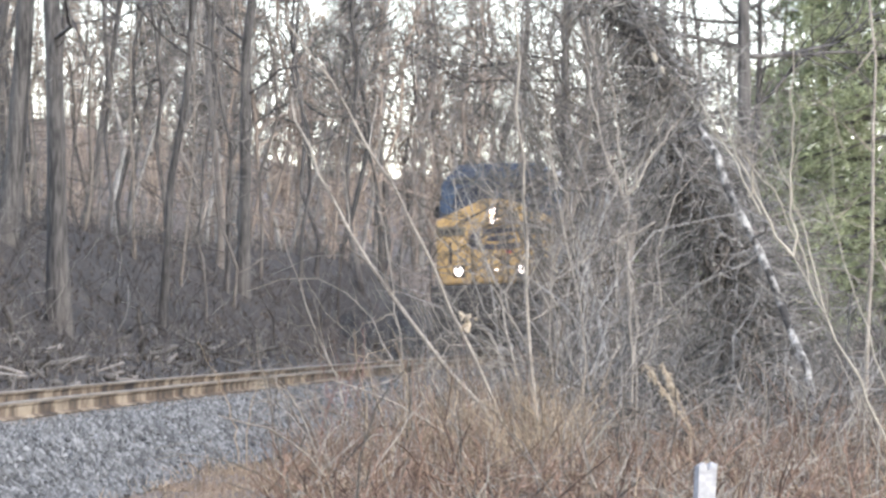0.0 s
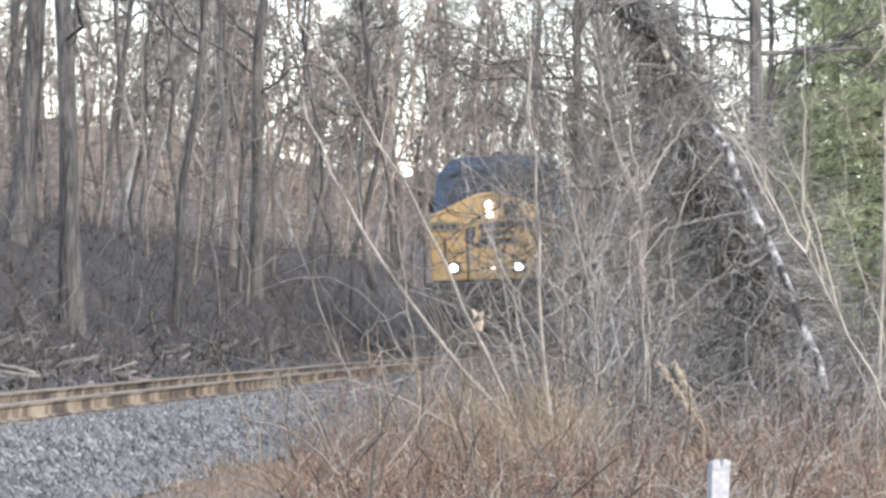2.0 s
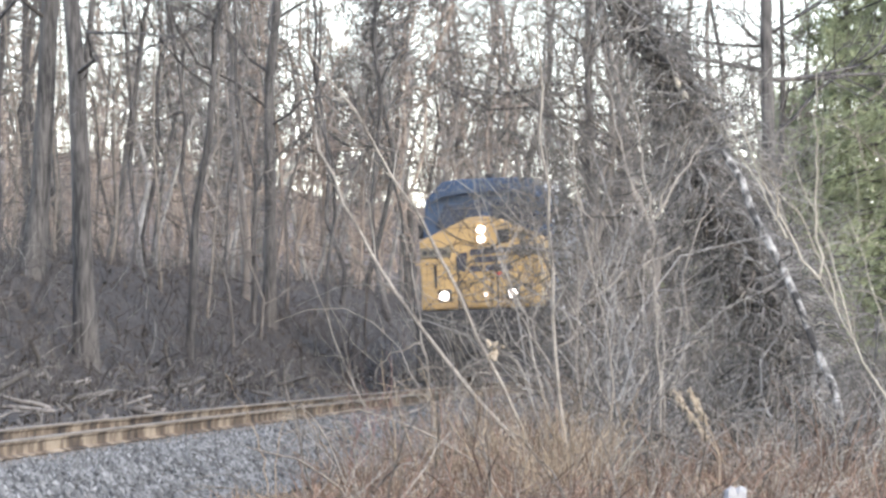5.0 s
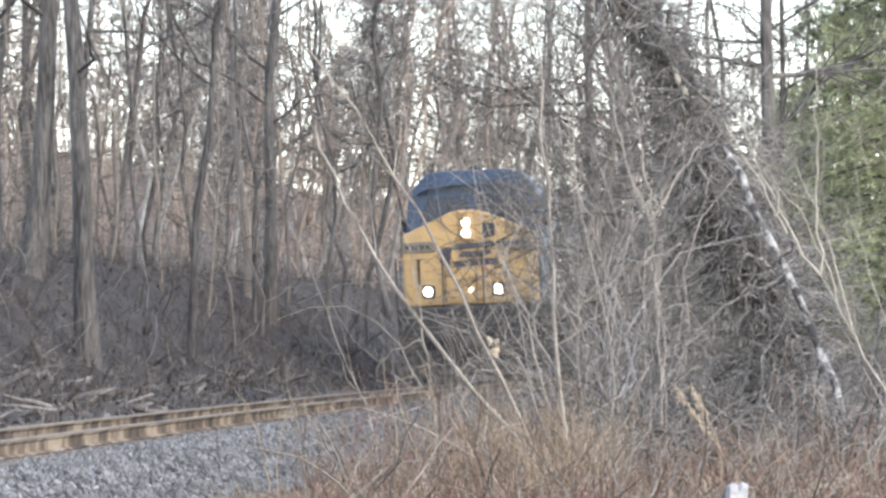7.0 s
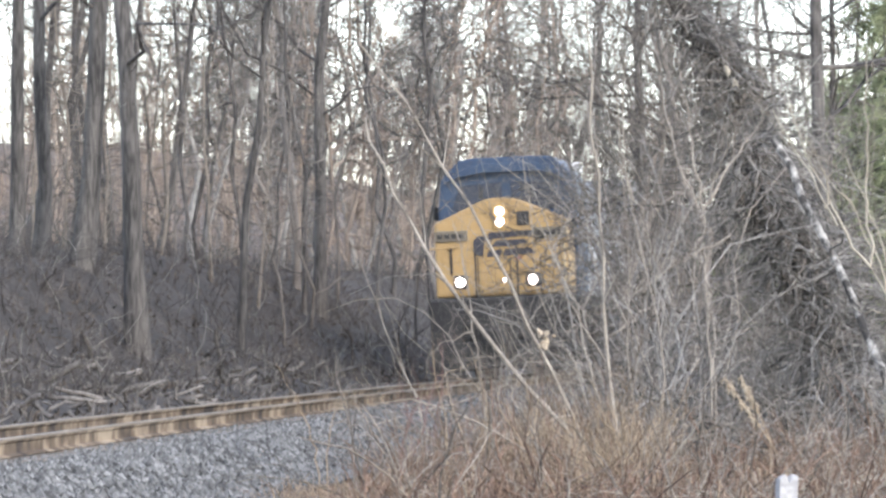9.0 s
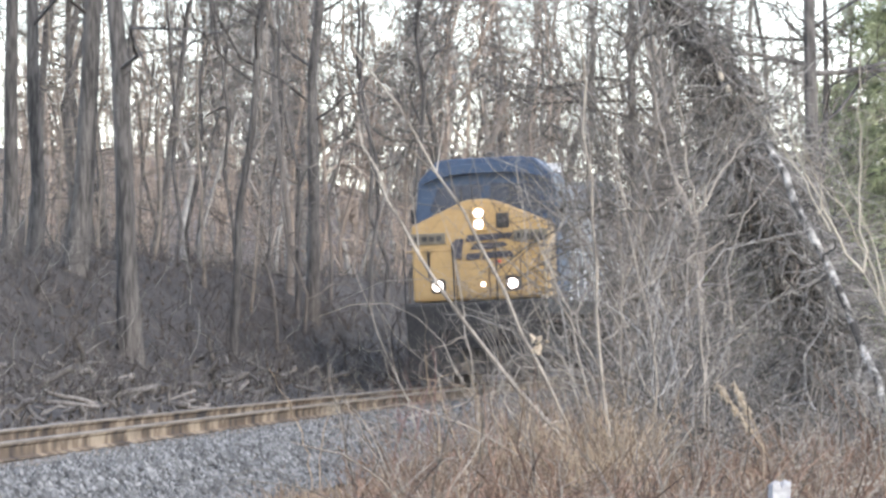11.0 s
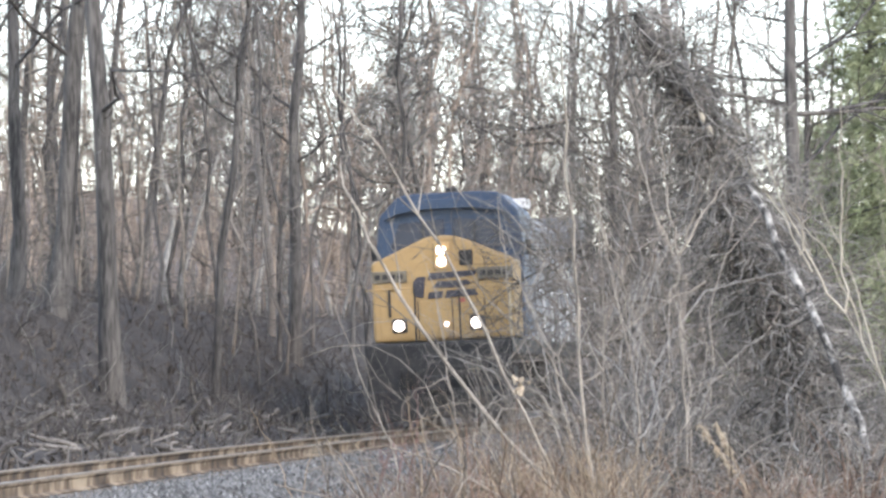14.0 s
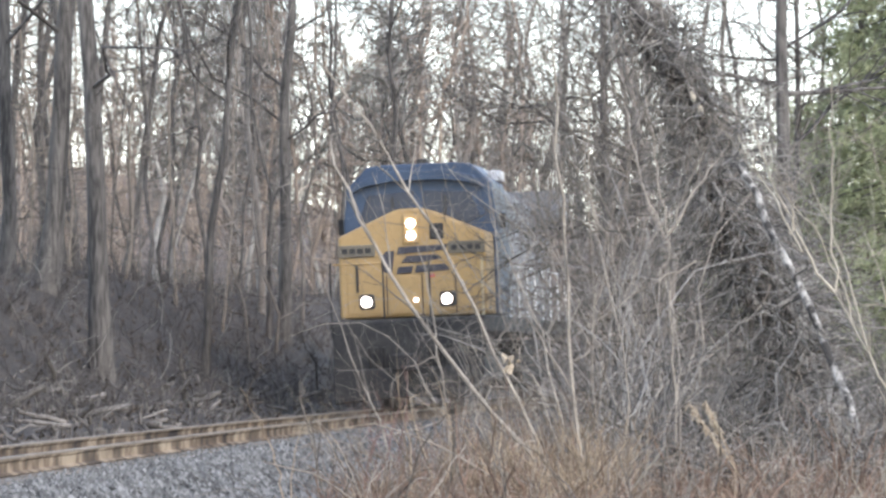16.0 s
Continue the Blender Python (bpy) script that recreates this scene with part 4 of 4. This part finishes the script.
# ---- small things ----
def log(x, y, length, r, turn, tilt, seed):
    g = random.Random(seed)
    st = Sticks()
    n = 6
    st.add([((i / (n - 1) - 0.5) * length, g.gauss(0, r * 0.35), g.gauss(0, r * 0.3)) for i in range(n)], [r * g.uniform(0.75, 1.1) for i in range(n)], 8)
    if length > 1:
        for j in range(2):
            limb(st, (g.uniform(-0.4, 0.4) * length, 0, 0), (g.uniform(-1, 1), 0.3, g.uniform(0.4, 1.2)), g.uniform(0.2, 0.5), r * 0.4, 0, g, n=4, sides=5)
    ob = st.part("fallen_log", LOGWOOD)
    z = ground_z(x, y) + 0.1 + r * 0.6 + abs(math.sin(radians(tilt))) * length * 0.4
    ob.matrix_world = pose(x, y, z, 0, tilt, turn)
    return tagged(ob, "weathered grey broken log lying at the foot of the bank", "log", "broken logs beside the track")


g = random.Random(8)
for i in range(95):
    y = g.uniform(66, 106)
    x, yy = bed_point(-g.uniform(2.5, 4.6), y)
    log(x, yy, g.choice((0.2, 0.3, 0.45, 0.6, 0.9)), g.uniform(0.02, 0.06), g.uniform(-80, 80), g.gauss(0, 22), 700 + i)


log(-2.3, 104.5, 1.5, 0.06, 18, -7, 790)
log(-2.9, 106.0, 1.1, 0.05, -35, -12, 791)


def post(b, d, height, w, lean):
    x = bearing(b, d)
    bm = bmesh.new()
    box(bm, -w / 2, w / 2, -w / 2, w / 2, 0, height)
    bmesh.ops.subdivide_edges(bm, edges=bm.edges[:], cuts=3, use_grid_fill=True)
    gg = random.Random(int(b))
    for v in bm.verts:
        if v.co.z > height - 0.01:
            v.co.z += gg.uniform(-0.05, 0.03)
        v.co.x += gg.uniform(-0.004, 0.004)
    ob = part("post", bm, WHITEPOST)
    ob.matrix_world = pose(x, d, ground_z(x, d) - 0.05, 0, lean, 12)
    return tagged(ob, "short weathered white-painted post with a split top in brush", "post", "white posts")


post(60.7, 35, 0.64, 0.125, 1.5)
post(66.9, 35, 0.36, 0.13, -6)


def leaf_cluster():
    gg = random.Random(4)
    at = sight(13.2, -1.4, 52.6)
    bm = bmesh.new()
    for i in range(11):
        a = gg.uniform(0, 6.283)
        ln, w = gg.uniform(0.06, 0.12), gg.uniform(0.02, 0.035)
        m = Matrix.Translation((gg.gauss(0, 0.035), gg.gauss(0, 0.02), gg.gauss(0, 0.028))) @ pose(0, 0, 0, gg.uniform(-70, 70), gg.uniform(-80, 80), math.degrees(a))
        rim = [(0, 0, 0), (ln * 0.35, w, 0.012), (ln * 0.75, w * 0.7, -0.01), (ln, 0, 0.02), (ln * 0.75, -w * 0.7, -0.01), (ln * 0.35, -w, 0.012)]
        top = [bm.verts.new(m @ Vector(p)) for p in rim]
        low = [bm.verts.new(m @ (Vector(p) - Vector((0, 0, 0.003)))) for p in rim]
        bm.faces.new(top)
        bm.faces.new(low[::-1])
        for k in range(6):
            q = (k + 1) % 6
            bm.faces.new((top[k], low[k], low[q], top[q]))
    ob = part("leaf_cluster", bm, DEADLEAF)
    ob.location = at
    tagged(ob, "pale crumpled dead leaves caught on a bare stem", "leaves")


leaf_cluster()


def plume(b0, e0, b1, e1, d, seed):
    gg = random.Random(seed)
    x = bearing(b0, d)
    foot = Vector((x, d, ground_z(x, d)))
    T = empty_thing("dead_weed", "tan dead weed with a drooping feathery seed head", "weed", Matrix.Translation(foot), "dead weeds")
    a, c = sight(b0, e0, d) - foot, sight(b1, e1, d) - foot
    st, hd = Sticks(), Sticks()
    st.add([(0, 0, 0), tuple(a), tuple(a.lerp(c, 0.5) + Vector((0.01, 0, 0.01))), tuple(c)], [0.008, 0.008, 0.006, 0.004], 5)
    for i in range(110):
        q = a.lerp(c, gg.uniform(0.5, 1.05))
        v = Vector((gg.gauss(0, 0.028), gg.gauss(0, 0.03), gg.gauss(-0.02, 0.03)))
        hd.add([tuple(q), tuple(q + v * 0.6), tuple(q + v + Vector((0, 0, -0.02)))], [0.004, 0.006, 0.001], 3)
    st.part("stalk", STRAW, T)
    hd.part("seed_head", DEADLEAF, T, "feathery pale seed head")


plume(61, -27, 49.5, -10, 45, 1)
plume(58, -22, 52.5, -9.5, 45.5, 2)


# ---- moving ----
def motions():
    ys = (126.61, 125.33, 124.21, 123.2, 122.27, 121.38, 120.51, 119.64, 118.77, 117.88, 116.98, 116.06, 115.14, 114.21, 113.28, 112.36, 111.46,
          110.59, 109.75, 108.94, 108.18, 107.46, 106.77, 106.12, 105.49, 104.88, 104.27, 103.64, 102.97, 102.21, 101.35, 100.35, 99.16)
    rows, spin, gone = [], [], 0.0
    for i, y in enumerate(ys):
        heading = math.degrees(math.atan((track_x(y + 17) - track_x(y + 3)) / 14))
        rows.append((i * 0.5, pose(track_x(y), y, 0.0, 0, -2.1, -heading)))
        if i:
            gone += (ys[i - 1] - y) * math.hypot(1, track_slope(y))
        spin.append((i * 0.5, math.degrees(gone / 0.53)))
    walk(LOCO, rows)
    for w, at in WHEELS:
        walk(w, [(t, pose(0, at, 0.53, -a, 0, 0)) for t, a in spin])


motions()
